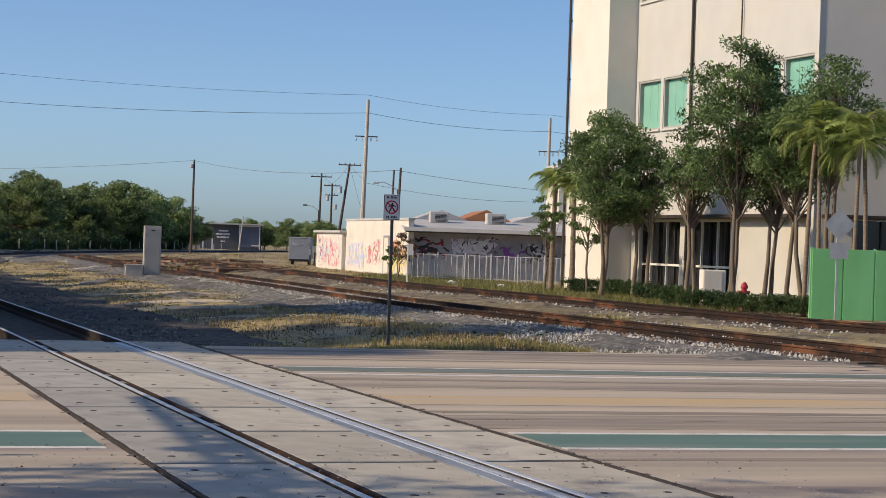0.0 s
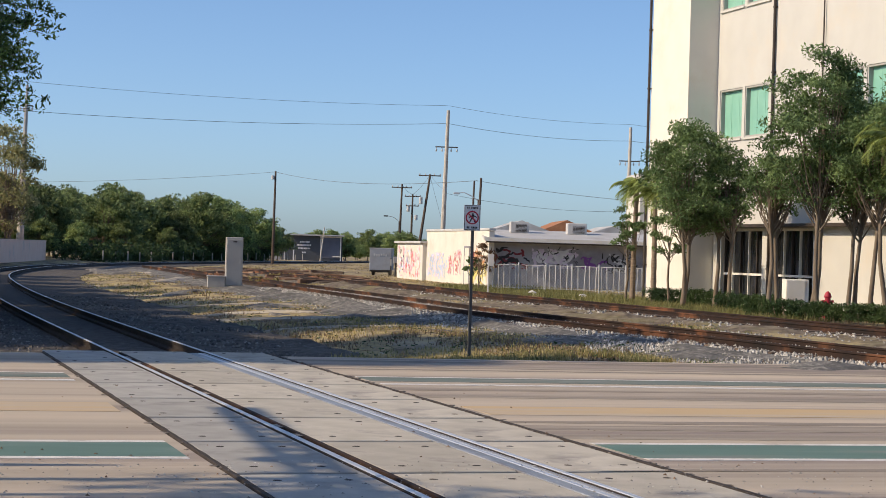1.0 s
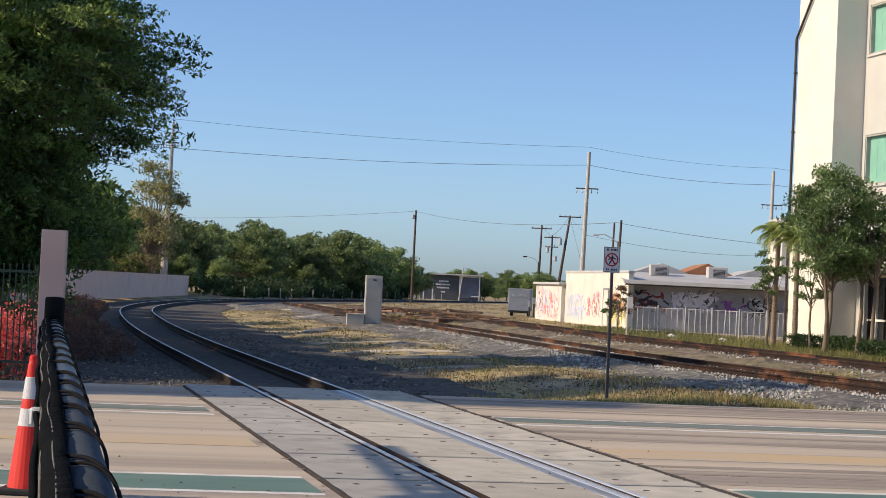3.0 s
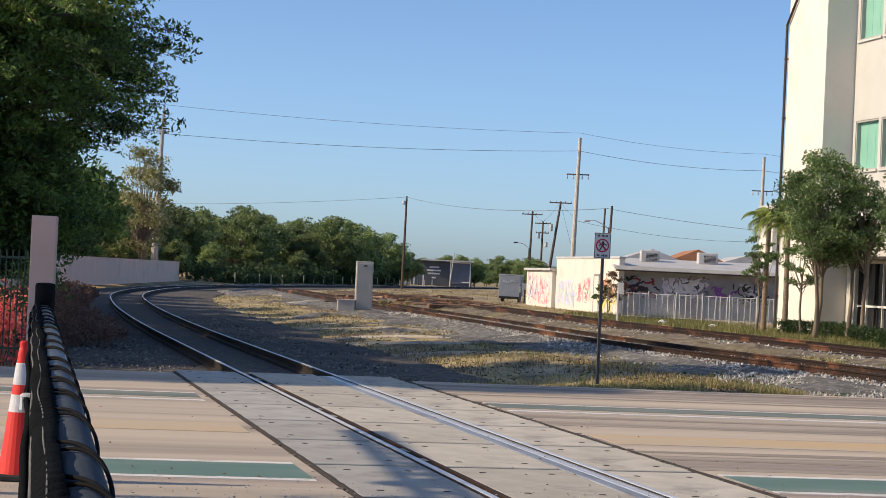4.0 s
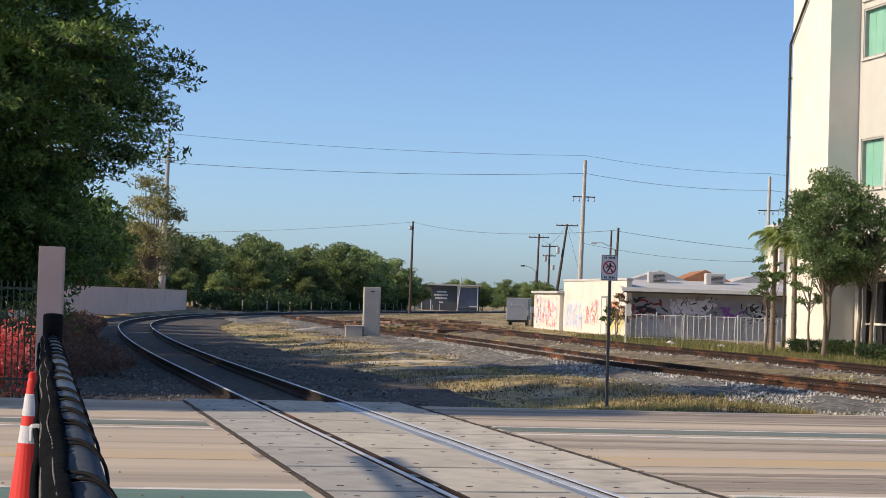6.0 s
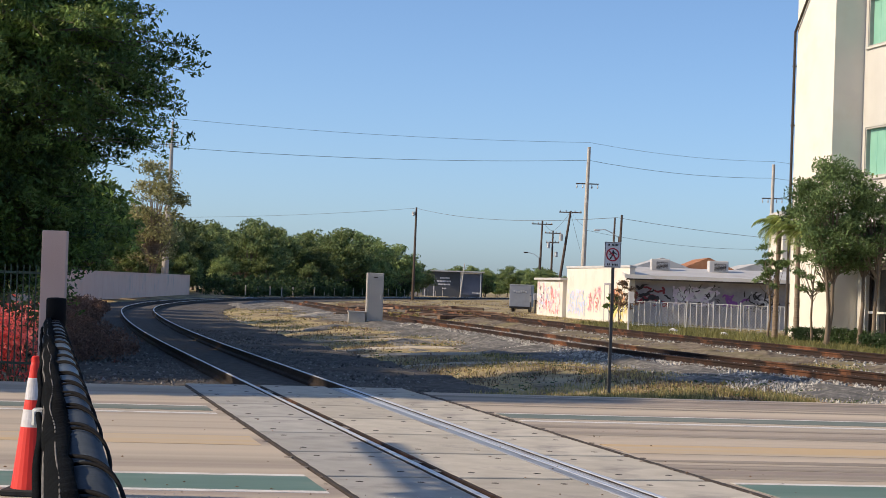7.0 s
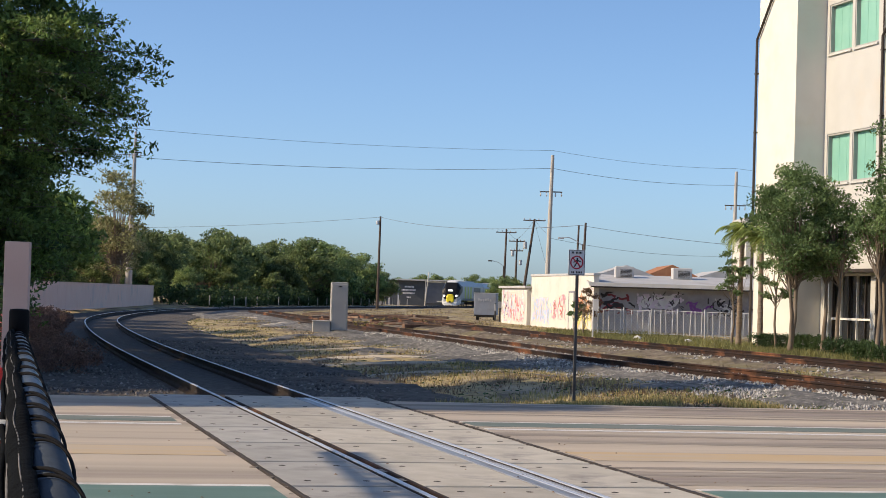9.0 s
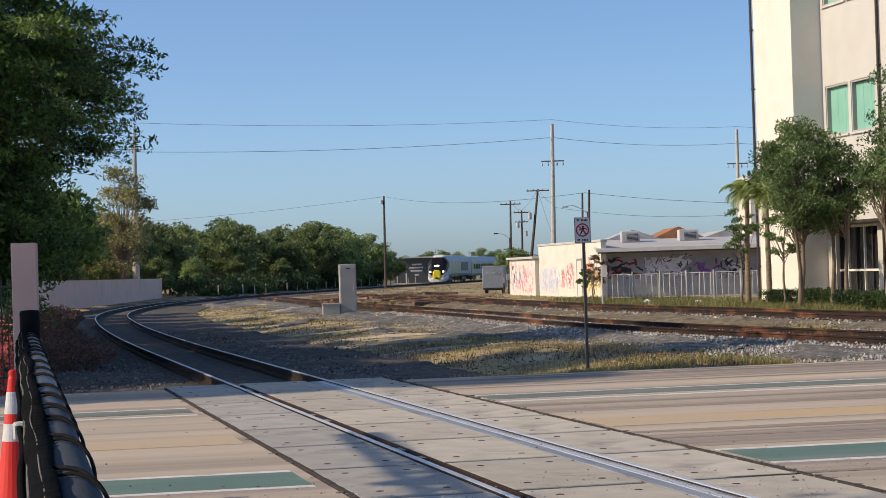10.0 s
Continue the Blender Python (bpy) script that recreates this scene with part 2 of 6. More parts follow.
BLACK_PIPE = material("black_coated_pipe", ((0.055, 0.066, 0.078), (0.085, 0.10, 0.115)), 8.0, 0.36, bump=0.1, wear_light=(0.06, 0.06, 0.065), wear_light_scale=12, wear_light_at=0.66)
BLACK_PLASTIC = material("black_plastic", ((0.006, 0.006, 0.007), (0.011, 0.011, 0.012)), 8.0, 0.8, bump=0, spec=0.08)
TAG = material("pale_tag", ((0.4, 0.42, 0.42), (0.55, 0.57, 0.57)), 20, 0.6)
CONE_RED = material("orange_red_plastic", ((0.58, 0.024, 0.016), (0.66, 0.035, 0.022)), 3.0, 0.5, bump=0.02)
CONE_WHITE = material("reflective_band", ((0.5, 0.5, 0.52), (0.6, 0.6, 0.62)), 30.0, 0.4, bump=0.05)
RUBBER = material("black_rubber", ((0.02, 0.02, 0.02), (0.035, 0.035, 0.035)), 5, 0.85)
IRON = material("dark_green_iron", ((0.012, 0.03, 0.022), (0.02, 0.045, 0.033)), 4, 0.5)
NAVY = material("dark_blue_grey_wall", ((0.065, 0.075, 0.09), (0.09, 0.10, 0.12)), 0.5, 0.85)
SHADE_BLUE = material("bay_shade_blue", ((0.12, 0.135, 0.18), (0.16, 0.175, 0.225)), 0.5, 0.85)
# dusty white trailer darkened to blue-grey, its shade put into the colour
TRUCK_WHITE = material("shade_toned_dusty_white", ((0.25, 0.28, 0.33), (0.32, 0.35, 0.4)), 1.0, 0.6, wear_light=(0.25, 0.26, 0.28), wear_light_scale=0.8)
PAINTS = {name: material("spray_" + name, (c, tuple(min(1, k * 1.25) for k in c)), 3.0, 0.8, bump=0.05) for name, c in (
    ("black", (0.03, 0.03, 0.035)), ("white", (0.6, 0.6, 0.62)), ("blue", (0.42, 0.5, 0.66)), ("pink", (0.62, 0.36, 0.42)), ("red", (0.55, 0.2, 0.19)),
    ("purple", (0.2, 0.08, 0.28)), ("yellow", (0.66, 0.56, 0.2)), ("orange", (0.5, 0.27, 0.14)), ("lilac", (0.58, 0.52, 0.62)), ("maroon", (0.2, 0.04, 0.05)))}
TRAIN_WHITE = material("train_silver_white", ((0.40, 0.42, 0.42), (0.48, 0.5, 0.5)), 1.0, 0.35, bump=0.02)
TRAIN_PALE = material("train_white_skirt", ((0.66, 0.67, 0.66), (0.74, 0.75, 0.74)), 1.0, 0.4, bump=0.02)
TRAIN_BLACK = material("train_black_glass", ((0.008, 0.008, 0.009), (0.014, 0.014, 0.016)), 1.0, 0.3, bump=0, spec=0.2)
TRAIN_GREY = material("train_dark_grey", ((0.06, 0.06, 0.065), (0.09, 0.09, 0.095)), 1.0, 0.4, bump=0.02)
TRAIN_YELLOW = material("train_yellow", ((0.72, 0.6, 0.02), (0.78, 0.66, 0.04)), 1.0, 0.4, bump=0.02)
TRAIN_LIME = material("train_lime", ((0.42, 0.5, 0.08), (0.5, 0.56, 0.12)), 1.0, 0.4, bump=0.02)
LAMP_GLOW = glow("headlight_glow", (1.0, 0.97, 0.9), 2.2)


# ---- mesh kit ----
class Geo:
    """A growing list of vertices and faces."""

    def __init__(self):
        self.v, self.f = [], []

    def add(self, verts, faces):
        k = len(self.v)
        self.v.extend([tuple(p) for p in verts])
        self.f.extend([tuple(i + k for i in q) for q in faces])
        return self

    def box(self, x, y, z, sx, sy, sz, rz=0.0, m=None, c=0.0):
        """A box about its centre; c: chamfer."""
        hx, hy, hz = sx / 2, sy / 2, sz / 2
        m = m or Matrix.Translation((x, y, z)) @ Matrix.Rotation(rz, 4, "Z")
        if c <= 0:
            p = [(a * hx, b * hy, d * hz) for d in (-1, 1) for b in (-1, 1) for a in (-1, 1)]
            return self.add([m @ Vector(q) for q in p], [(0, 2, 3, 1), (4, 5, 7, 6), (0, 1, 5, 4), (2, 6, 7, 3), (0, 4, 6, 2), (1, 3, 7, 5)])
        rings = []
        for zz, k in ((-hz, c), (-hz + c, 0), (hz - c, 0), (hz, c)):
            a, b, d = hx - k, hy - k, c
            rings.append([(a - d, -b), (a, -b + d), (a, b - d), (a - d, b), (-a + d, b), (-a, b - d), (-a, -b + d), (-a + d, -b)])
        pts = [m @ Vector((px, py, zz)) for r, (zz, _) in zip(rings, ((-hz, 0), (-hz + c, 0), (hz - c, 0), (hz, 0))) for px, py in r]
        faces = [tuple(range(7, -1, -1)), tuple(range(24, 32))]
        for r in range(3):
            faces += [(r * 8 + i, r * 8 + (i + 1) % 8, r * 8 + 8 + (i + 1) % 8, r * 8 + 8 + i) for i in range(8)]
        return self.add(pts, faces)

    def tube(self, path, radii, sides=8):
        """A round bar along a path, capped."""
        path = [Vector(p) for p in path]
        if not isinstance(radii, (list, tuple)):
            radii = [radii] * len(path)
        pts = []
        side = None
        for i, p in enumerate(path):
            d = (path[min(i + 1, len(path) - 1)] - path[max(i - 1, 0)]).normalized()
            if side is None or abs(side.dot(d)) > 0.95:
                side = Vector((0, 0, 1)).cross(d) if abs(d.z) < 0.9 else Vector((1, 0, 0)).cross(d)
            side = (side - d * side.dot(d)).normalized()
            up = d.cross(side)
            pts += [p + (side * math.cos(k) + up * math.sin(k)) * radii[i] for k in (2 * math.pi * j / sides for j in range(sides))]
        faces = [(i * sides + j, i * sides + (j + 1) % sides, (i + 1) * sides + (j + 1) % sides, (i + 1) * sides + j) for i in range(len(path) - 1) for j in range(sides)]
        faces += [tuple(range(sides - 1, -1, -1)), tuple(range((len(path) - 1) * sides, len(path) * sides))]
        return self.add(pts, faces)

    def turned(self, x, y, profile, sides=16):
        """A body of revolution about a vertical axis; profile of (radius, height)."""
        pts = [(x + r * math.cos(2 * math.pi * j / sides), y + r * math.sin(2 * math.pi * j / sides), z) for r, z in profile for j in range(sides)]
        faces = [(i * sides + j, i * sides + (j + 1) % sides, (i + 1) * sides + (j + 1) % sides, (i + 1) * sides + j) for i in range(len(profile) - 1) for j in range(sides)]
        faces += [tuple(range(sides - 1, -1, -1)), tuple(range((len(profile) - 1) * sides, len(profile) * sides))]
        return self.add(pts, faces)

    def sheet(self, outline, thick, m):
        """A flat outline in x and z of the pose m, with thickness along its y."""
        k = len(outline)
        pts = [m @ Vector((x, -thick / 2, z)) for x, z in outline] + [m @ Vector((x, thick / 2, z)) for x, z in outline]
        return self.add(pts, [tuple(range(k)), tuple(range(2 * k - 1, k - 1, -1))] + [(i, k + i, k + (i + 1) % k, (i + 1) % k) for i in range(k)])

    def mesh(self, name, mat):
        me = bpy.data.meshes.new(name)
        me.from_pydata(self.v, [], self.f)
        me.materials.append(mat)
        me.update()
        return me


def part(name, geo, mat, parent=None, label="", smooth=False):
    me = geo.mesh(name, mat)
    if smooth:
        me.polygons.foreach_set("use_smooth", [True] * len(me.polygons))
    ob = new(name, me)
    if parent is not None:
        ob.parent = parent
    return tagged(ob, label)


def thing(name, at, label, category, group="", kind="", rz=0.0):
    """An Empty at the thing's base, which carries its parts."""
    ob = new(name)
    ob.empty_display_size = 0.3
    ob.matrix_basis = pose(at[0], at[1], at[2], 0, 0, rz)
    return tagged(ob, label, category, group, kind)


# ---- plan ----
ROAD_TURN = 10.5
ROAD = Matrix.Rotation(radians(ROAD_TURN), 4, "Z")
FAR_EDGE, NEAR_EDGE = 30.6, 10.4
TRACK_DIR = Vector((-0.236, 0.972, 0)).normalized()
CROSS = Vector((-0.30, 20.6, 0))


def on_road(u, v, z=0.0):
    return ROAD @ Vector((u, v, z))


def main_line():
    """Centre line of the main track: straight over the road, then a long bend to the right."""
    p, head, pts = CROSS - TRACK_DIR * 40, math.atan2(-TRACK_DIR.x, TRACK_DIR.y), []
    for i in range(1480):
        pts.append(p.copy())
        y = p.y
        bend = 0.0 if y < 45 else 1 / 900 if y < 90 else 1 / 320 if y < 185 else 1 / 1500
        head -= bend * 0.5
        p = p + Vector((-math.sin(head), math.cos(head), 0)) * 0.5
    return pts


MAIN = main_line()


def spline(points, step=0.5):
    """A smooth line through plan points."""
    p = [Vector((x, y, 0)) for x, y in points]
    p = [p[0] * 2 - p[1]] + p + [p[-1] * 2 - p[-2]]
    out = []
    for i in range(1, len(p) - 2):
        n = max(2, int((p[i + 1] - p[i]).length / step))
        for k in range(n):
            t = k / n
            out.append(0.5 * (2 * p[i] + (p[i + 1] - p[i - 1]) * t + (2 * p[i - 1] - 5 * p[i] + 4 * p[i + 1] - p[i + 2]) * t * t + (3 * p[i] - p[i - 1] - 3 * p[i + 1] + p[i + 2]) * t ** 3))
    return out + [p[-2]]


SPUR_A = spline([(-14.0, 146), (-8.6, 116), (-3.4, 90), (1.25, 67), (4.15, 52.2), (7.9, 39.4), (11.5, 29.8)])
SPUR_B = spline([(-7.7, 146), (-3.0, 122), (1.25, 101.5), (5.7, 76), (8.8, 64), (11.0, 54.7), (12.8, 47.5), (15.6, 40.3), (19.7, 32.6)])


def offset(line, d):
    """The line moved d to its right."""
    out = []
    for i, p in enumerate(line):
        t = (line[min(i + 1, len(line) - 1)] - line[max(i - 1, 0)]).normalized()
        out.append(p + Vector((t.y, -t.x, 0)) * d)
    return out


def sweep(geo, line, profile):
    """A closed cross-section (d to the right, z) along a line."""
    k = len(profile)
    cols = [offset(line, d) for d, _ in profile]
    pts = [(cols[j][i].x, cols[j][i].y, line[i].z + profile[j][1]) for i in range(len(line)) for j in range(k)]
    faces = [(i * k + j, i * k + (j + 1) % k, (i + 1) * k + (j + 1) % k, (i + 1) * k + j) for i in range(len(line) - 1) for j in range(k)]
    return geo.add(pts, faces + [tuple(range(k - 1, -1, -1)), tuple(range((len(line) - 1) * k, len(line) * k))])


def nearest(line, x, y):
    return min((p.x - x) ** 2 + (p.y - y) ** 2 for p in line[::6]) ** 0.5


# ---- ground, road, tracks ----
def ground_height(x, y):
    v = -x * math.sin(radians(ROAD_TURN)) + y * math.cos(radians(ROAD_TURN))
    if v < FAR_EDGE + 0.2:
        return -0.06
    fade = min(1.0, (v - FAR_EDGE - 0.2) / 5)
    if y > 345 or abs(x) > 60:
        return -0.05
    far = max(0.0, 1 - max(0, y - 160) / 120)
    h = (noise.noise(Vector((x * 0.12, y * 0.06, 3))) * 0.14 + noise.noise(Vector((x * 0.5, y * 0.3, 9))) * 0.05) * fade * far
    return -0.05 - 0.3 * min(1.0, max(0.0, (v - FAR_EDGE - 0.3) / 1.2)) * max(0.0, 1 - max(0.0, nearest(MAIN, x, y) - 3.6) / 4) * (1.0 if y < 330 else 0.0) + max(-0.1, h)


def build_ground():
    xs = [-3500, -1200, -400, -150, -90] + [-60 + 1.0 * i for i in range(111)] + [70, 110, 200, 500, 1400, 3500]
    ys = [-2500, -400, -60, 0, 12, 24] + [29 + 0.75 * i for i in range(150)] + [142 + 3 * i for i in range(60)] + [340, 420, 600, 1100, 2200, 4200]
    g = Geo()
    g.v = [(x, y, ground_height(x, y)) for y in ys for x in xs]
    w = len(xs)
    g.f = [(j * w + i, j * w + i + 1, (j + 1) * w + i + 1, (j + 1) * w + i) for j in range(len(ys) - 1) for i in range(w - 1)]
    ob = part("ground", g, GROUND, smooth=True)
    tagged(ob, "dry yellow grass, bare dirt and sand", "ground", kind="structure")


build_ground()


def track_side(u_sign, v):
    """Along the road, the u at which the concrete crossing ends."""
    d = ROAD.inverted() @ TRACK_DIR
    c = ROAD.inverted() @ CROSS
    return c.x + d.x / d.y * (v - c.y) + (1.78 if u_sign > 0 else -1.84)


def road_piece(geo, v0, v1, side, z0, z1, gap=0.0, far=140):
    """A strip of the road on one side of the crossing."""
    n = 6
    out = []
    for i in range(n + 1):
        v = v0 + (v1 - v0) * i / n
        out.append(track_side(side, v) + side * gap)
    pts = []
    for z in (z0, z1):
        pts += [on_road(u, v0 + (v1 - v0) * i / n, z) for i, u in enumerate(out)] + [on_road(side * far, v1, z), on_road(side * far, v0, z)]
    k = n + 3
    faces = [tuple(range(k, 2 * k)), tuple(range(k - 1, -1, -1))] + [(i, (i + 1) % k, k + (i + 1) % k, k + i) for i in range(k)]
    if side > 0:
        faces = [tuple(reversed(f)) for f in faces]
    geo.add(pts, faces)


def build_road():
    road = Geo()
    for side in (-1, 1):
        road_piece(road, NEAR_EDGE, FAR_EDGE, side, -0.25, 0.0, 0.045)
    for p in (road.v,):
        inv = ROAD.inverted()
        road.v = [tuple(inv @ Vector(q)) for q in p]
    ob = part("road", road, ASPHALT)
    ob.matrix_basis = ROAD
    tagged(ob, "worn pale asphalt road with tyre-darkened lanes", "road", kind="structure")
    white, green = "thin white road line", "faded green painted bike lane"
    lines = (("lane_line", 25.85, 25.97, WHITE_LINE, white), ("bike_lane", 25.05, 25.85, GREEN_FADED, green), ("lane_line", 24.45, 24.65, WHITE_LINE, white),
             ("centre_line", 20.0, 21.1, YELLOW_LINE, "broad faded yellow centre marking"),
             ("lane_line", 16.9, 17.05, WHITE_LINE, white), ("bike_lane", 15.75, 16.9, GREEN_LINE, green), ("lane_line", 15.6, 15.75, WHITE_LINE, white))
    for side in (-1, 1):
        for name, a, b, mat, label in lines:
            g = Geo()
            road_piece(g, a, b, side, -0.02, 0.004, 0.16)
            inv = ROAD.inverted()
            g.v = [tuple(inv @ Vector(q)) for q in g.v]
            ob = part(name, g, mat, label=label)
            ob.matrix_basis = ROAD
            tagged(ob, category="road marking", kind="structure")
    # dark tyre and oil streaks, and painted shadow bands, tapering out along the lanes
    for u0, u1, v, w in ((2.2, 60, 18.6, 0.28), (4.0, 70, 19.2, 0.14), (1.6, 60, 22.6, 0.4), (1.4, 60, 23.7, 0.22), (2.0, 60, 17.6, 0.2), (1.6, 60, 28.4, 0.3), (3.4, 60, 14.9, 0.10), (1.0, 30, 29.6, 0.22), (6.0, 40, 30.1, 0.12), (2.5, 50, 27.6, 0.08), (-60, -7.0, 22.6, 0.34), (-60, -6.0, 18.4, 0.26), (-60, -6.5, 19.2, 0.16), (-60, -7.0, 27.5, 0.3), (-60, -8.0, 29.4, 0.2)):
        g = Geo()
        k = 40
        for i in range(k):
            f = i / (k - 1)
            u = u0 + (u1 - u0) * f ** (1.6 if u1 > 0 else 0.6)
            half = w * min(1.0, 8 * f, 8 * (1 - f)) * (1 + 0.5 * noise.noise(Vector((u * 0.3, v, 1))))
            mid = v + 0.12 * noise.noise(Vector((u * 0.08, v, 4)))
            g.v += [(u, mid - half, 0.003), (u, mid + half, 0.003)]
        g.f += [(2 * i, 2 * i + 2, 2 * i + 3, 2 * i + 1) for i in range(k - 1)]
        ob = part("tyre_streak", g, STREAK)
        ob.matrix_basis = ROAD
        tagged(ob, "dark streak of tyre marks and painted shadow in the lane", "road stain", kind="structure")
    # crumbled strip along the crossing's edges
    for d in (-1.86, 1.83):
        g = Geo()
        line = [CROSS + TRACK_DIR * s for s in np.arange(-10.5, 11.2, 0.12)]
        rng = random.Random(5 + int(d))
        for i in range(len(line) - 1):
            if rng.random() < (0.12 if d < 0 else 0.5):
                c = line[i] + Vector((TRACK_DIR.y, -TRACK_DIR.x, 0)) * (d + rng.uniform(-0.06, 0.06))
                s = rng.uniform(0.02, 0.06) if i < 125 or d < 0 else rng.uniform(0.04, 0.13)
                g.box(c.x, c.y, 0.0, s, s * rng.uniform(0.6, 1.6), rng.uniform(0.006, 0.018), rng.uniform(0, 3), c=0.003)
        ob = part("crumbled_joint", g, BROKEN)
        tagged(ob, "crumbled asphalt edge along the crossing", "road edge", kind="stuff")
    # sidewalk on the near side, on which the camera stands
    g = Geo()
    g.box(0, 3.2, -0.1, 280, 14.0, 0.24)
    ob = part("pavement", g, PANEL)
    ob.matrix_basis = ROAD
    tagged(ob, "pale concrete sidewalk", "sidewalk", kind="structure")


build_road()


def build_crossing():
    """Concrete panels between and beside the rails, each a piece, with bolts."""
    bed = thing("railway_crossing", (CROSS.x, CROSS.y, 0), "pale concrete panels set round the rails over the road", "crossing", kind="structure", rz=math.degrees(math.atan2(-TRACK_DIR.x, TRACK_DIR.y)))
    g = Geo()
    g.box(-0.07, 0, -0.16, 3.9, 21.6, 0.2)
    part("bed", g, GAP, bed, "dark bed under the panels")
    cols = ((-1.81, -0.825), (-0.60, 0.47), (0.825, 1.76))
    shared = {}
    for ci, (a, b) in enumerate(cols):
        pg = Geo()
        pg.box((a + b) / 2, 0, -0.04, b - a, 2.27, 0.09, c=0.008)
        # the left column takes the greyer copy of the panel concrete
        shared[ci] = pg.mesh("panel", GREY_PANEL if ci == 0 else PANEL)
    for x, w, mat in ((-0.625, 0.045, RUST), (0.65, 0.06, RAIL_STEEL), (0.715, 0.05, WORN_STEEL), (0.545, 0.13, WORN_STEEL), (-0.835, 0.02, WORN_STEEL)):
        part("guard_strip", Geo().box(x, 0, -0.032, w, 21.4, 0.08, c=0.006), mat, bed, "steel flangeway strip")
    rng = np.random.default_rng(12)
    for x, w in ((-1.835, 0.02), (1.81, 0.024)):
        g, n = Geo(), 120
        pts = []
        for i in range(n + 1):
            a, b = w * rng.uniform(0.6, 1.25), w * rng.uniform(0.6, 1.25)
            y = -10.7 + 21.4 * i / n
            pts += [(x - a, y, 0.009), (x + b, y, 0.009), (x - a, y, -0.05), (x + b, y, -0.05)]
        g.add(pts, [f for i in range(n) for k in (4 * i,) for f in ((k, k + 1, k + 5, k + 4), (k + 2, k, k + 4, k + 6), (k + 1, k + 3, k + 7, k + 5))])
        part("joint_filler", g, GAP, bed, "dark ragged joint beside the panels")
    bolt = Geo()
    bolt.turned(0, 0, [(0.035, -0.005), (0.035, 0.007), (0.022, 0.009)], 8)
    bolt_mesh = bolt.mesh("bolt", GAP)
    for k in range(-4, 5):
        for ci, (a, b) in enumerate(cols):
            ob = new("panel", shared[ci])
            ob.parent = bed
            ob.location = (0, k * 2.4 + 0.35, 0.0)
            for bx in (a + 0.22, b - 0.22):
                for by in (-0.75, 0.75):
                    bo = new("bolt", bolt_mesh)
                    bo.parent = ob
                    bo.location = (bx, by, 0.0)


build_crossing()


def rail_profile(d, top, head=0.037):
    """Foot, web and head of a rail."""
    return [(d - 0.07, top - 0.2), (d + 0.07, top - 0.2), (d + 0.07, top - 0.15), (d + 0.012, top - 0.12), (d + 0.012, top - 0.045), (d + head, top - 0.035), (d + head, top - 0.006),
            (d + head - 0.01, top), (d - head + 0.01, top), (d - head, top - 0.006), (d - head, top - 0.035), (d - 0.012, top - 0.045), (d - 0.012, top - 0.12), (d - 0.07, top - 0.15)]


def build_main_track():
    line = MAIN[30:]
    near = [p for p in line if p.y < 420]
    tr = thing("railway_track", (near[0].x, near[0].y, 0), "main railway track with polished rails on grey ballast, bending away", "railway track", kind="structure")
    inv = Matrix.Translation((-near[0].x, -near[0].y, 0))
    beyond = [p for p in near if p.y > 30.9]

    def local(g):
        g.v = [tuple(inv @ Vector(q)) for q in g.v]
        return g

    prof = [(-4.6, -0.5), (5.0, -0.5), (4.4, -0.2), (3.4, -0.19), (2.7, -0.21), (1.6, -0.19), (0.5, -0.175), (-0.5, -0.175), (-1.6, -0.19), (-2.6, -0.21), (-4.0, -0.23)]
    bed = sweep(Geo(), beyond, prof)
    k = len(prof)
    bed.v = [(x, y, z + (0.0 if abs(prof[i % k][0]) < 2 or prof[i % k][1] < -0.4 else 0.09 * noise.noise(Vector((x * 0.9, y * 0.7, 2))) + 0.05 * noise.noise(Vector((x * 2.3, y * 2.1, 6))))) for i, (x, y, z) in enumerate(bed.v)]
    part("ballast", local(bed), MAIN_GRAVEL, tr, "grey crushed stone darkened for shade")
    for d in (-0.775, 0.775):
        side = part("rail", local(sweep(Geo(), near, rail_profile(d, 0.02))), RAIL_SIDE, tr, "steel rail with a dark web")
        part("rail_head", local(sweep(Geo(), near, [(d - 0.03, 0.012), (d + 0.028, 0.012), (d + 0.028, 0.019), (d + 0.022, 0.026), (d - 0.025, 0.026), (d - 0.03, 0.019)])), RAIL_STEEL, side, "polished running surface")


build_main_track()


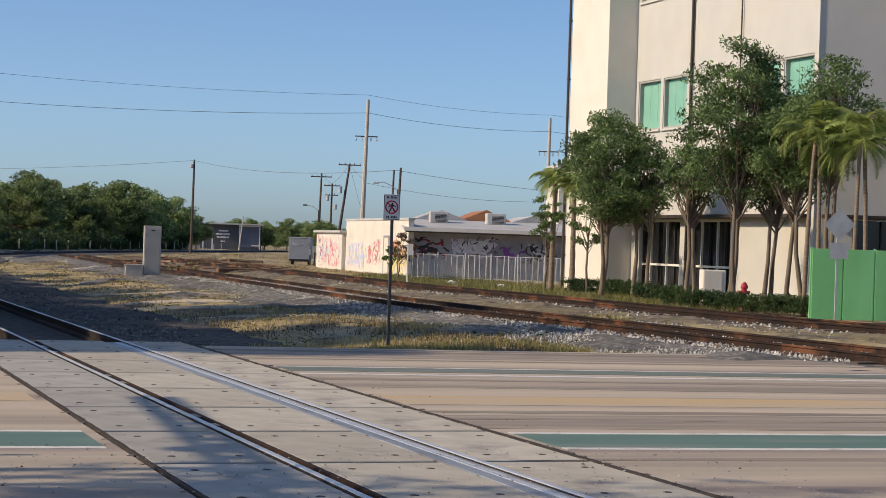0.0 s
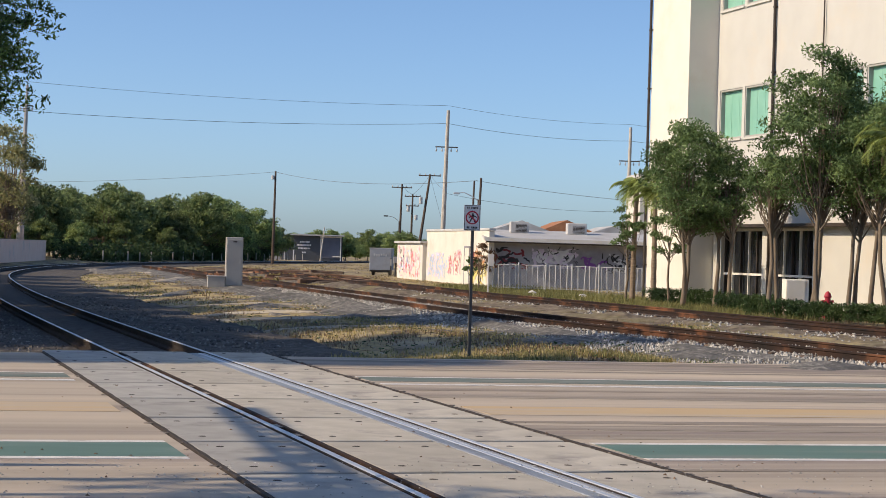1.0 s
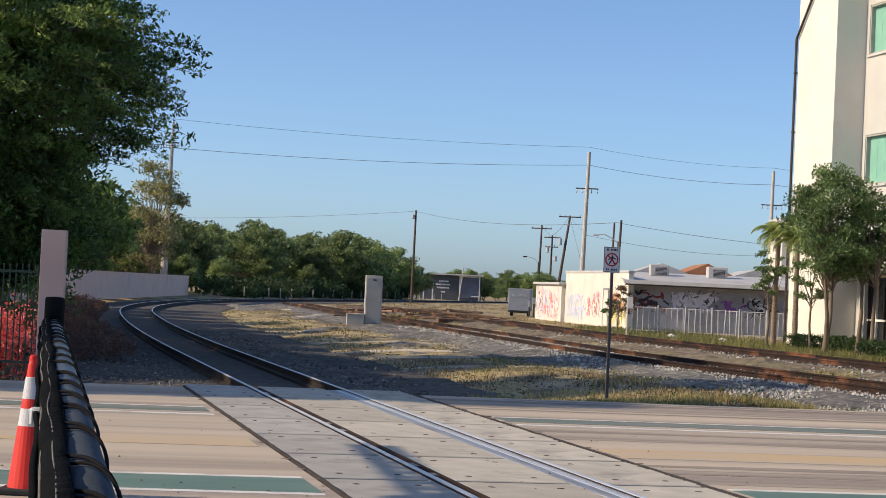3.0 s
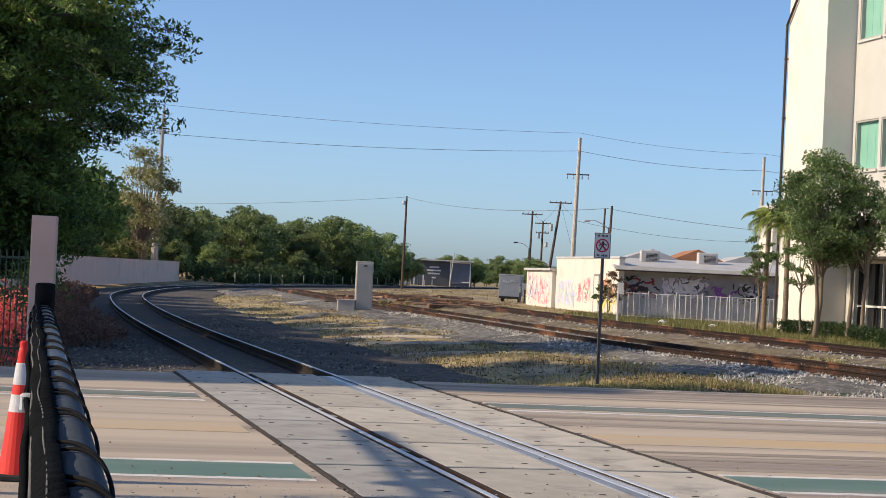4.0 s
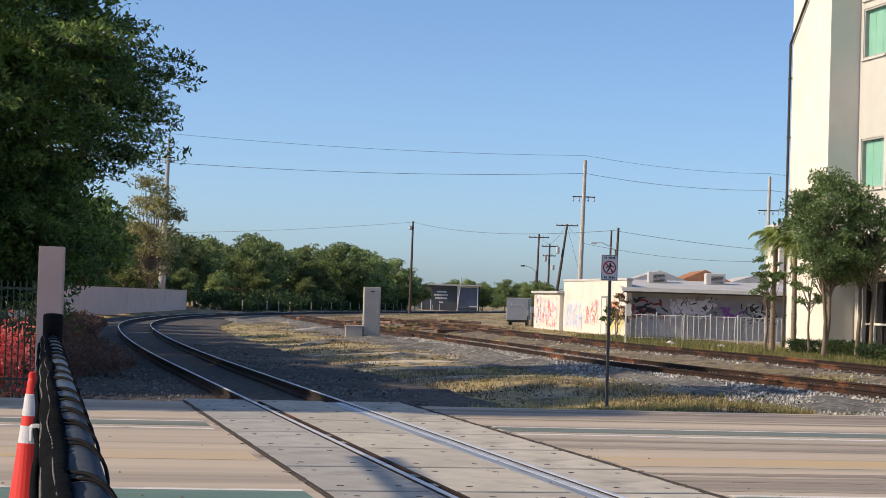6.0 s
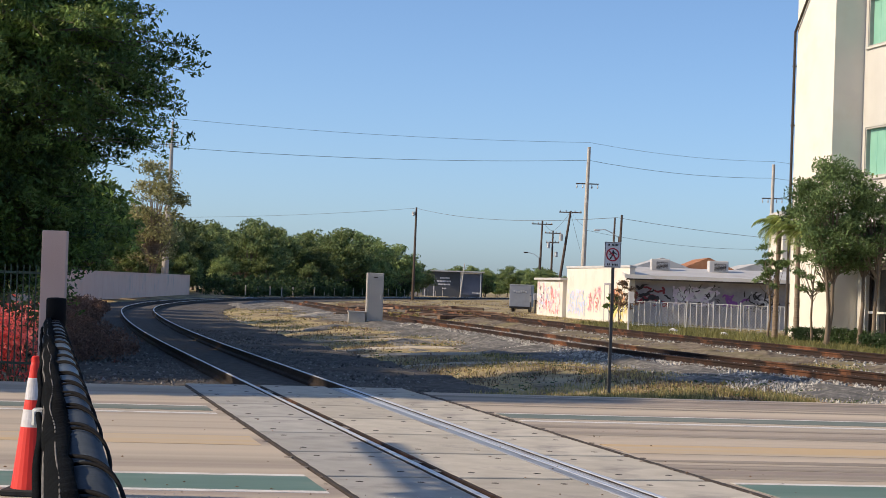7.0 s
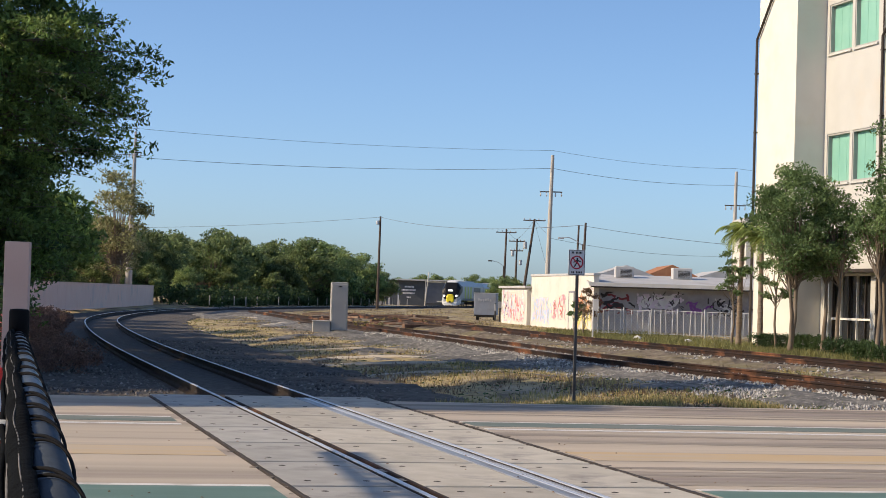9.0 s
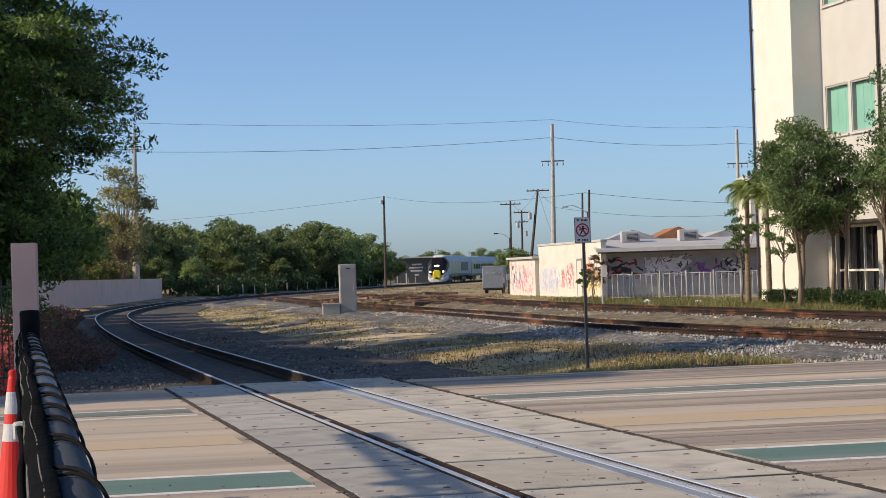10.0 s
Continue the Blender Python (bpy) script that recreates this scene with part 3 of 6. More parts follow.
def build_spur(name, line, label, bed_h, bed_mat):
    tr = thing(name, (line[0].x, line[0].y, 0), label, "railway track", group="rusty sidings", kind="structure")
    inv = Matrix.Translation((-line[0].x, -line[0].y, 0))

    def local(g):
        g.v = [tuple(inv @ Vector(q)) for q in g.v]
        return g

    line = [Vector((p.x, p.y, bed_h * min(1.0, max(0.0, (p.y - 33) / 8 + 0.35)))) for p in line]
    prof = [(-2.9, -0.6), (5.6, -0.6), (5.2, -0.3), (4.6, -0.2), (4.0, -0.17), (3.4, -0.13), (2.8, -0.1), (2.3, -0.06), (1.8, -0.03), (1.4, 0.0), (0.0, -0.01), (-1.4, 0.0), (-2.3, -0.15)]
    bed = sweep(Geo(), line, prof)
    k = len(prof)
    lumpy = []
    for i, (x, y, z) in enumerate(bed.v):
        d = prof[i % k][0]
        amp = 0.0 if abs(d) < 1.5 or prof[i % k][1] < -0.5 else 0.26 if d > 0 else 0.12
        lumpy.append((x, y, z + amp * (noise.noise(Vector((x * 0.55, y * 0.5, 4))) + 0.5 * noise.noise(Vector((x * 1.6, y * 1.5, 8))))))
    bed.v = lumpy
    part("ballast", local(bed), bed_mat, tr, "heaped crushed-stone ballast")
    for d in (-0.76, 0.76):
        part("rail", local(sweep(Geo(), line, rail_profile(d, 0.165))), RUST, tr, "rusty rail with shade and sun patches in its colour")
    sl = Geo()
    sl.box(0, 0, -0.025, 2.5, 0.22, 0.12, c=0.015)
    me = sl.mesh("sleeper", SLEEPER)
    run = 0.0
    for i in range(1, len(line)):
        run += (line[i] - line[i - 1]).length
        if run >= 0.62:
            run = 0.0
            t = line[i] - line[i - 1]
            if line[i].y > 112:
                continue
            ob = new("sleeper", me)
            ob.parent = tr
            ob.matrix_basis = inv @ Matrix.Translation(line[i]) @ Matrix.Rotation(math.atan2(t.y, t.x) - math.pi / 2 + random.uniform(-0.03, 0.03), 4, "Z")


build_spur("railway_siding", SPUR_A, "rusty railway siding on heaped grey ballast", 0.06, GRAVEL)
build_spur("railway_siding", SPUR_B, "rusty railway siding beside the planted verge", 0.05, DIRTY_GRAVEL)


# ---- grass tufts and loose stones ----
def scatter_grass(name, spots, mat, label, height, seed):
    """Blades in tufts at the given spots (x, y, spread, blades)."""
    rng = np.random.default_rng(seed)
    g = Geo()
    for x, y, spread, n in spots:
        for _ in range(n):
            a, r = rng.uniform(0, 6.28), spread * rng.uniform(0, 1) ** 0.5
            px, py = x + r * math.cos(a), y + r * math.sin(a)
            z = ground_height(px, py)
            h = height * rng.uniform(0.4, 1.2)
            w = 0.006 + 0.006 * rng.random() + 0.00012 * py
            b, l = rng.uniform(0, 3.14), rng.uniform(-0.5, 0.5, 2) * h
            dx, dy = math.cos(b) * w, math.sin(b) * w
            g.add([(px - dx, py - dy, z - 0.02), (px + dx, py + dy, z - 0.02), (px + l[0], py + l[1], z + h)], [(0, 1, 2)])
    tagged(part(name, g, mat), label, "grass", kind="stuff")


def clear_of_tracks(x, y, d=2.6):
    return nearest(MAIN, x, y) > d + 0.8 and nearest(SPUR_A, x, y) > d and nearest(SPUR_B, x, y) > d


def build_grass():
    rng = np.random.default_rng(21)
    dry, green, low = [], [], []
    for _ in range(1300):
        u, v = rng.uniform(-0.6, 6.6), FAR_EDGE + 0.3 + abs(rng.normal(0, 1.5))
        p = on_road(u + 5.0, v)
        if clear_of_tracks(p.x, p.y, 1.9) and noise.noise(Vector((p.x * 0.8, p.y * 0.8, 1))) > -0.12:
            (green if rng.random() < 0.4 else dry).append((p.x, p.y, 0.14, 11))
    for _ in range(12000):
        y = 33 + 105 * rng.random() ** 1.4
        x = rng.uniform(-0.3, 0.16) * y + 1.5
        if clear_of_tracks(x, y) and noise.noise(Vector((x * 0.25, y * 0.12, 5))) > -0.02:
            low.append((x, y, 0.4, 6))
    brown, tufts = [], []
    for _ in range(9000):
        y = 32.5 + 90 * rng.random() ** 1.5
        x = rng.uniform(-0.3, 0.2) * y + 1.0
        if clear_of_tracks(x, y, 2.2) and -x * 0.182 + y * 0.983 > FAR_EDGE + 0.4:
            k = noise.noise(Vector((x * 0.45, y * 0.16, 12)))
            if k > 0.16:
                tufts.append((x, y, 0.3, 7))
            elif k < -0.05:
                brown.append((x, y, 0.25, 7))
    scatter_grass("field_grass", tufts, GRASS_GREEN, "green weed tufts in the track field", 0.075, 7)
    scatter_grass("field_grass", brown, WEEDS, "dead brown weeds in the track field", 0.085, 8)
    scatter_grass("verge_grass", dry, GRASS, "tall dry grass along the road edge", 0.12, 1)
    scatter_grass("verge_grass", green, GRASS_GREEN, "green weeds along the road edge", 0.13, 2)
    scatter_grass("field_grass", low, GRASS, "short dry grass in the track field", 0.09, 3)
    far = []
    for _ in range(3000):
        y = rng.uniform(60, 104)
        x = np.interp(y, [60, 80, 104], [12.0, 8.5, 4.5]) + rng.uniform(0.5, 6)
        if clear_of_tracks(x, y, 2.2):
            far.append((x, y, 0.3, 6))
    waste = []
    for _ in range(1500):
        y = rng.uniform(92, 250)
        x = rng.uniform(-0.075, 0.03) * y
        if clear_of_tracks(x, y, 1.6) and noise.noise(Vector((x * 0.35, y * 0.06, 2))) > -0.05:
            waste.append((x, y, 0.7, 7))
    scatter_grass("field_grass", waste[::2], GRASS, "dry tufts between the far tracks", 0.13, 5)
    scatter_grass("field_grass", waste[1::2], WEEDS, "brown weeds between the far tracks", 0.14, 6)
    scatter_grass("verge_grass", far, GRASS_GREEN, "green grass behind the siding", 0.22, 4)


build_grass()


def leaf_litter():
    """Dead leaves and bits strewn over the dirt, and low weeds."""
    rng = np.random.default_rng(33)
    for name, mat, n, size, up, label in (("leaf_litter", LEAF_DRY, 8000, 0.035, 0.015, "dead leaves strewn over the dirt"), ("low_weeds", LEAF_HEDGE, 7000, 0.035, 0.03, "small green weeds in the dirt"), ("pale_chips", STONE, 9000, 0.03, 0.01, "pale stone chips strewn over the dirt")):
        g = Geo()
        for _ in range(n):
            y = 31.8 + 60 * rng.random() ** 1.7
            x = rng.uniform(-0.3, 0.2) * y
            if noise.noise(Vector((x * 0.5, y * 0.35, 1 + up * 300))) < -0.05 or -x * 0.182 + y * 0.983 < FAR_EDGE + 0.2:
                continue
            z = ground_height(x, y) + 0.01
            if nearest(MAIN, x, y) < 4.6:
                continue
            s, a = size * rng.uniform(0.5, 1.5) * (1 + y / 90), rng.uniform(0, 6.28)
            dx, dy = s * math.cos(a), s * math.sin(a)
            g.add([(x - dx, y - dy, z), (x + dy * 0.5, y - dx * 0.5, z + up), (x + dx, y + dy, z + up * 2 * rng.random()), (x - dy * 0.5, y + dx * 0.5, z + up)], [(0, 1, 2), (0, 2, 3)])
        tagged(part(name, g, mat), label, "ground litter", kind="stuff")


leaf_litter()


def build_stones():
    """Loose ballast on the heaps beside the tracks."""
    rng = np.random.default_rng(9)
    g, dark = Geo(), Geo()
    for line, y1, n, z0 in ((SPUR_A, 82, 34000, 0.06), (MAIN, 70, 10000, -0.19), (SPUR_B, 90, 7000, 0.05)):
        near = [p for p in line if 31.5 < p.y < y1]
        for _ in range(n):
            p = near[int(len(near) * rng.random())]
            d = rng.normal(0.4, 1.9) if z0 > 0 else rng.normal(0, 2.4)
            if abs(d) > (3.6 if z0 > 0 else 4.6) or (z0 < 0 and abs(d) < 1.0):
                continue
            x, y = p.x + d, p.y + rng.uniform(-0.4, 0.4)
            h = z0 * min(1.0, max(0.0, (y - 33) / 8 + 0.35)) if z0 > 0 else z0
            a = abs(d)
            z = h - 0.005 * a if z0 < 0 else h + (0 if a < 1.4 else -0.17 * (a - 1.4) if a < 2.3 else -0.15 - 0.5 * (a - 2.3))
            z = max(z, ground_height(x, y) - 0.01)
            s = rng.uniform(0.02, 0.055) * (1.35 if z0 > 0 else 1.0)
            q = [(x + s * rng.uniform(0.6, 1.2), y, z), (x - s * rng.uniform(0.6, 1.2), y, z), (x, y + s * rng.uniform(0.6, 1.2), z), (x, y - s * rng.uniform(0.6, 1.2), z), (x + rng.uniform(-0.3, 0.3) * s, y + rng.uniform(-0.3, 0.3) * s, z + s * rng.uniform(0.6, 1.1)), (x, y, z - s)]
            (dark if z0 < 0 else g).add(q, [(0, 2, 4), (2, 1, 4), (1, 3, 4), (3, 0, 4), (2, 0, 5), (1, 2, 5), (3, 1, 5), (0, 3, 5)])
    for _ in range(3800):
        x, y = rng.uniform(4.8, 11.5), rng.uniform(31, 38)
        if -x * 0.182 + y * 0.983 < FAR_EDGE + 0.15 or nearest(SPUR_A, x, y) > 4.5 or nearest(SPUR_A, x, y) < 0.9:
            continue
        z, s = max(ground_height(x, y), -0.06), rng.uniform(0.025, 0.06)
        q = [(x + s * rng.uniform(0.6, 1.2), y, z), (x - s * rng.uniform(0.6, 1.2), y, z), (x, y + s, z), (x, y - s, z), (x + rng.uniform(-0.3, 0.3) * s, y, z + s * rng.uniform(0.7, 1.3)), (x, y, z - s)]
        g.add(q, [(0, 2, 4), (2, 1, 4), (1, 3, 4), (3, 0, 4), (2, 0, 5), (1, 2, 5), (3, 1, 5), (0, 3, 5)])
    tagged(part("ballast_stones", dark, DARK_STONE), "loose dark ballast stones beside the main track", "stones", kind="stuff")
    tagged(part("ballast_stones", g, STONE), "loose grey ballast stones", "stones", kind="stuff")


build_stones()


# ---- trees ----
def leaf_cloud(rng, centres, count, size, flat=0.6):
    """Many small folded leaves about clump centres (x, y, z, radius)."""
    w = np.array([c[3] ** 2 for c in centres])
    pick = rng.choice(len(centres), count, p=w / w.sum())
    c = np.array(centres)[pick]
    d = rng.normal(size=(count, 3))
    d /= np.linalg.norm(d, axis=1)[:, None]
    r = c[:, 3:4] * rng.uniform(0.05, 1.3, (count, 1)) ** 0.7
    tilt = np.sin(pick * 2.4)[:, None] * 0.35
    p = c[:, :3] + d * r * np.array([1.25, 1.25, flat]) + np.concatenate([np.zeros((count, 2)), d[:, :1] * r * tilt], 1)
    a = rng.normal(size=(count, 3))
    a /= np.linalg.norm(a, axis=1)[:, None]
    b = np.cross(a, rng.normal(size=(count, 3)))
    b /= np.linalg.norm(b, axis=1)[:, None]
    n = np.cross(a, b)
    s = size * rng.uniform(0.6, 1.4, (count, 1))
    v = np.stack([p - a * s, p + b * s * 0.38 + n * s * 0.16, p + a * s, p - b * s * 0.38 + n * s * 0.16], 1).reshape(-1, 3)
    g = Geo()
    g.v = v.tolist()
    k = np.arange(count) * 4
    g.f = np.concatenate([np.stack([k, k + 1, k + 2], 1), np.stack([k, k + 2, k + 3], 1)]).tolist()
    return g


def tree(name, at, height, trunk_h, radius, label, leaf, leaf_size, count, seed, clumps=26, stems=1, trunk_r=0.14, group="", droop=0.0, crown_shift=(0, 0), open_crown=1.0, bark=None):
    """Tapered trunk and limbs, and an uneven crown of leaf clumps."""
    rng = np.random.default_rng(seed)
    t = thing(name, at, label, "tree", group)
    centres = []
    crown_mid, crown_half = (height + trunk_h) / 2, (height - trunk_h) / 2
    while len(centres) < clumps:
        q = rng.uniform(-1, 1, 3)
        if np.linalg.norm(q) > 1 or (np.linalg.norm(q) < 0.35 and rng.random() < 0.6):
            continue
        wide = 1.0 - 0.35 * max(0, q[2])
        rad = radius * rng.uniform(0.13, 0.28) * open_crown
        centres.append((crown_shift[0] + q[0] * radius * wide * 0.85, crown_shift[1] + q[1] * radius * wide * 0.85, crown_mid + q[2] * crown_half * 0.88 - droop * (q[0] ** 2 + q[1] ** 2), rad))
    stem_geo, limbs = [], Geo()
    for s in range(stems):
        g = Geo()
        lean = (rng.uniform(-0.35, 0.35) * radius * 0.5, rng.uniform(-0.35, 0.35) * radius * 0.5) if stems > 1 else (crown_shift[0] * 0.3, crown_shift[1] * 0.3)
        foot = (rng.uniform(-0.25, 0.25) if stems > 1 else 0, rng.uniform(-0.25, 0.25) if stems > 1 else 0)
        top = Vector((foot[0] + lean[0], foot[1] + lean[1], trunk_h + crown_half * 0.5))
        mid = Vector((foot[0] * 0.7 + lean[0] * 0.4 + rng.uniform(-0.1, 0.1), foot[1] * 0.7 + lean[1] * 0.4, trunk_h * 0.55))
        g.tube([(foot[0], foot[1], -0.1), (foot[0], foot[1], 0.25), mid, top, top + Vector((0.1, 0, crown_half * 0.7))], [trunk_r * 1.5, trunk_r * 1.1, trunk_r * 0.9, trunk_r * 0.6, trunk_r * 0.2], 8)
        stem_geo.append(g)
        g = limbs
        for c in centres[s::stems]:
            k = rng.uniform(0.35, 0.95)
            a = mid.lerp(top, k)
            e = Vector(c[:3])
            m = a.lerp(e, 0.5) + Vector((0, 0, -0.1 * (e - a).length))
            g.tube([a, m, e], [trunk_r * 0.4, trunk_r * 0.25, trunk_r * 0.07], 5)
    for g in stem_geo:
        part("trunk", g, bark or BARK, t, smooth=True)
    tagged(part("branching", limbs, bark or BARK, t), kind="stuff")
    part("crown", leaf_cloud(rng, centres, count, leaf_size), leaf, t)
    return t


def palm(name, at, height, frond, label, seed, fronds=18, trunk_r=0.13, group="", leaflets=26):
    """A ringed trunk with arching feather fronds."""
    rng = np.random.default_rng(seed)
    t = thing(name, at, label, "palm", group)
    g = Geo()
    n = 14
    lean = rng.uniform(-0.2, 0.2)
    path = [(lean * (i / n) ** 2, 0, -0.1 + (height + 0.1) * i / n) for i in range(n + 1)]
    g.tube(path, [trunk_r * (1.35 if i == 0 else 1.0 + (0.08 if i % 2 else -0.05)) * (1 - 0.25 * i / n) for i in range(n + 1)], 10)
    part("trunk", g, PALM_BARK, t, smooth=True)
    top = Vector(path[-1])
    for k in range(fronds):
        az = 2 * math.pi * k / fronds * 2.4 + rng.uniform(-0.2, 0.2)
        rise = rng.uniform(-0.35, 1.1)
        L = frond * rng.uniform(0.8, 1.1)
        out = Vector((math.cos(az), math.sin(az), 0))
        pts, p, el = [], top.copy(), rise
        for i in range(9):
            pts.append(p.copy())
            p = p + (out * math.cos(el) + Vector((0, 0, 1)) * math.sin(el)) * L / 8
            el -= 0.16 + 0.05 * i * 0.6
        fg = Geo()
        fg.tube(pts, [0.022 - 0.002 * i for i in range(9)], 4)
        side = Vector((-out.y, out.x, 0))
        for j in range(leaflets):
            f = 0.12 + 0.86 * j / leaflets
            i = min(7, int(f * 8))
            q = pts[i].lerp(pts[i + 1], f * 8 - i)
            d = (pts[i + 1] - pts[i]).normalized()
            ll = frond * 0.3 * math.sin(math.pi * (0.18 + 0.75 * f)) * rng.uniform(0.85, 1.15)
            for sgn in (-1, 1):
                tip = q + (side * sgn * 0.75 + d * 0.55 + Vector((0, 0, -0.45 + rng.uniform(-0.15, 0.1)))).normalized() * ll
                wv = d * 0.022
                fg.add([q - wv, q + wv, (q + tip) / 2 + wv + Vector((0, 0, 0.03)), tip], [(0, 1, 2), (0, 2, 3)])
        part("frond", fg, LEAF_PALM, t)
    return t


def spray_tree(name, at, profile, label, leaf, leaf_size, count, sprays, seed, trunk_r, group):
    """A dense tree whose twigs end in drooping sprays of leaves; profile gives crown radius by height."""
    rng = np.random.default_rng(seed)
    t = thing(name, at, label, "tree", group)
    zs, rs = [p[0] for p in profile], [p[1] for p in profile]
    centres, limbs, core = [], Geo(), []
    top = zs[-1]
    while len(centres) < sprays * 5:
        z = rng.uniform(zs[0], top)
        reach = float(np.interp(z, zs, rs))
        if rng.random() * max(rs) > reach:
            continue
        az = rng.uniform(0, 2 * math.pi)
        reach *= 0.93 + 0.2 * noise.noise(Vector((math.cos(az) * 1.6 + 9, math.sin(az) * 1.6, z * 0.85)))
        reach *= rng.uniform(0.9, 1.04) if rng.random() < 0.62 else rng.uniform(0.4, 0.85)
        length = rng.uniform(0.9, 1.9)
        out = Vector((math.cos(az), math.sin(az), 0))
        base = out * max(0.2, reach - length) + Vector((0, 0, z - 0.15 * length))
        rise = rng.uniform(-0.1, 0.45)
        for k in range(5):
            f = k / 4
            c = base + out * length * f + Vector((0, 0, length * (rise * f - 0.4 * f * f)))
            centres.append((c.x, c.y, c.z, (0.36 - 0.22 * f) * rng.uniform(0.75, 1.2)))
        a = Vector((0, 0, min(z - 0.6, top * 0.7)))
        limbs.tube([a, a.lerp(base, 0.6) + Vector((0, 0, 0.15)), base, c], [0.035, 0.022, 0.012, 0.004], 4)
    while len(core) < 130:
        z = rng.uniform(zs[0] + 0.3, top - 0.8)
        r = float(np.interp(z, zs, rs)) * 0.68 * rng.uniform(0.2, 1.0)
        az = rng.uniform(0, 2 * math.pi)
        core.append((r * math.cos(az), r * math.sin(az), z, 0.7))
    g = Geo().tube([(0, 0, -0.1), (0, 0, 0.3), (0.1, 0, zs[0]), (0, 0.1, top * 0.6), (0.1, 0, top * 0.9)], [trunk_r * 1.5, trunk_r * 1.1, trunk_r, trunk_r * 0.6, trunk_r * 0.1], 10)
    part("trunk", g, BARK, t, smooth=True)
    tagged(part("branching", limbs, BARK, t), kind="stuff")
    part("crown", leaf_cloud(rng, centres, count, leaf_size, 0.75), leaf, t)
    part("inner_crown", leaf_cloud(rng, core, 30000, 0.1, 0.9), leaf, t)
    return t


# big street trees at the left, most unseen, added so their shade falls over track and road
spray_tree("street_tree", (-12.1, 47, 0), ((1.5, 2.5), (2.2, 3.1), (3.3, 3.6), (4.3, 3.0), (4.7, 3.0), (5.4, 4.75), (6.2, 4.95), (7.8, 5.0), (8.5, 4.5), (9.2, 3.7), (10.5, 2.6), (11.3, 0.9)),
           "large dark-leaved street tree behind the pink pillar", LEAF_NEAR, 0.068, 145000, 560, 11, 0.3, "trees shading the track")
for i, (x, y, h) in enumerate(((-20.0, 34.2, 17.0), (-19.0, 36.6, 16.0))):
    tree("street_tree", (x, y, 0), h, h * 0.5, 2.3, "tall open-crowned street tree", LEAF_NEAR, 0.2, 5500, 230 + i, 34, 1, 0.2, group="trees shading the track")
for i, (x, y, h, th, r) in enumerate(((-20.5, 27.5, 13.0, 5.8, 2.6), (-24.5, 27.2, 18.0, 9.0, 3.2))):
    tree("street_tree", (x, y, 0), h, th, r, "tall street tree at the road edge", LEAF_NEAR, 0.22, 12000, 240 + i, 60, 1, 0.22, group="trees shading the track")
tree("street_tree", (-15.7, 63, 0), 7.0, 1.4, 4.2, "dark-leaved street tree behind the pink wall", LEAF_NEAR, 0.14, 16000, 12, 50, 1, 0.26, droop=0.5, group="trees shading the track")
for i, (x, y) in enumerate(((-16.4, 40.5), (-16.6, 45.5), (-17.5, 52.5), (-18.6, 58.0), (-20.0, 64.0), (-21.2, 70.0), (-22.4, 76.0), (-24.0, 82.5), (-25.8, 89.5), (-28.0, 97.0), (-30.0, 105.0))):
    tree("street_tree", (x, y, 0), 9.4, 1.2, 4.0, "dark-leaved tree in the row beside the railway", LEAF_NEAR, 0.22, 14000, 200 + i, 50, 1, 0.24, droop=0.5, group="trees shading the track")
tree("street_tree", (-29.5, 142, 0), 9.0, 1.6, 4.4, "dark-leaved tree behind the pink wall", LEAF_NEAR, 0.22, 9000, 13, 50, 1, 0.26, droop=0.5, group="trees shading the track")
tree("street_tree", (-17.5, 37.0, 0), 9.5, 2.0, 4.0, "dark-leaved street tree beside the iron fence", LEAF_NEAR, 0.2, 15000, 20, 40, 1, 0.24, droop=0.5, group="trees shading the track")
tree("street_tree", (-15.0, 37.6, 0), 9.0, 2.4, 3.2, "dark-leaved street tree beside the iron fence", LEAF_NEAR, 0.2, 13000, 21, 50, 1, 0.24, droop=0.5, group="trees shading the track")
tree("street_tree", (-13.5, 7.9, 0), 11.0, 4.5, 5.0, "open-crowned street tree beside the near sidewalk", LEAF_NEAR, 0.16, 7000, 22, 34, 1, 0.22, group="trees shading the track")
tree("street_tree", (-18.5, 33.8, 0), 13.0, 8.6, 2.7, "tall-stemmed street tree beside the iron fence", LEAF_NEAR, 0.2, 9000, 24, 40, 1, 0.22, group="trees shading the track")
tree("sparse_tree", (-29.2, 172, 0), 13.4, 1.6, 3.3, "thin half-bare tree with pale olive leaves", LEAF_PALE, 0.17, 5200, 31, 80, 3, 0.13, group="trees behind the wall", bark=PALM_BARK)
tree("sparse_tree", (-31.6, 178, 0), 9.0, 1.0, 3.4, "thin half-bare tree with pale olive leaves", LEAF_PALE, 0.17, 5200, 32, 50, 2, 0.12, group="trees behind the wall", bark=PALM_BARK)
# trees before the tall building
for i, (x, y, h, th, r, n, st) in enumerate(((13.3, 72.3, 7.25, 2.4, 2.15, 21000, 3), (14.5, 72.0, 6.3, 2.8, 1.5, 9000, 2), (15.45, 61.5, 9.3, 2.9, 2.1, 19000, 3), (16.8, 62.5, 8.1, 2.8, 2.1, 14000, 2), (17.2, 60.3, 7.4, 3.4, 1.9, 11000, 2), (14.75, 64.5, 5.6, 3.2, 1.25, 5500, 2), (18.0, 59.5, 8.5, 4.6, 1.7, 8000, 2))):
    tree("young_oak", (x, y, 0), h, th, r, "slender small-leaved oak in the verge before the building", LEAF_OAK, 0.07, n, 40 + i, 75, st, 0.08, group="trees before the building")
tree("young_oak", (11.9, 79, 0), 4.2, 1.7, 0.95, "thin leaning sapling beside the siding", LEAF_OAK, 0.07, 1800, 60, 16, 1, 0.05, group="trees before the building")
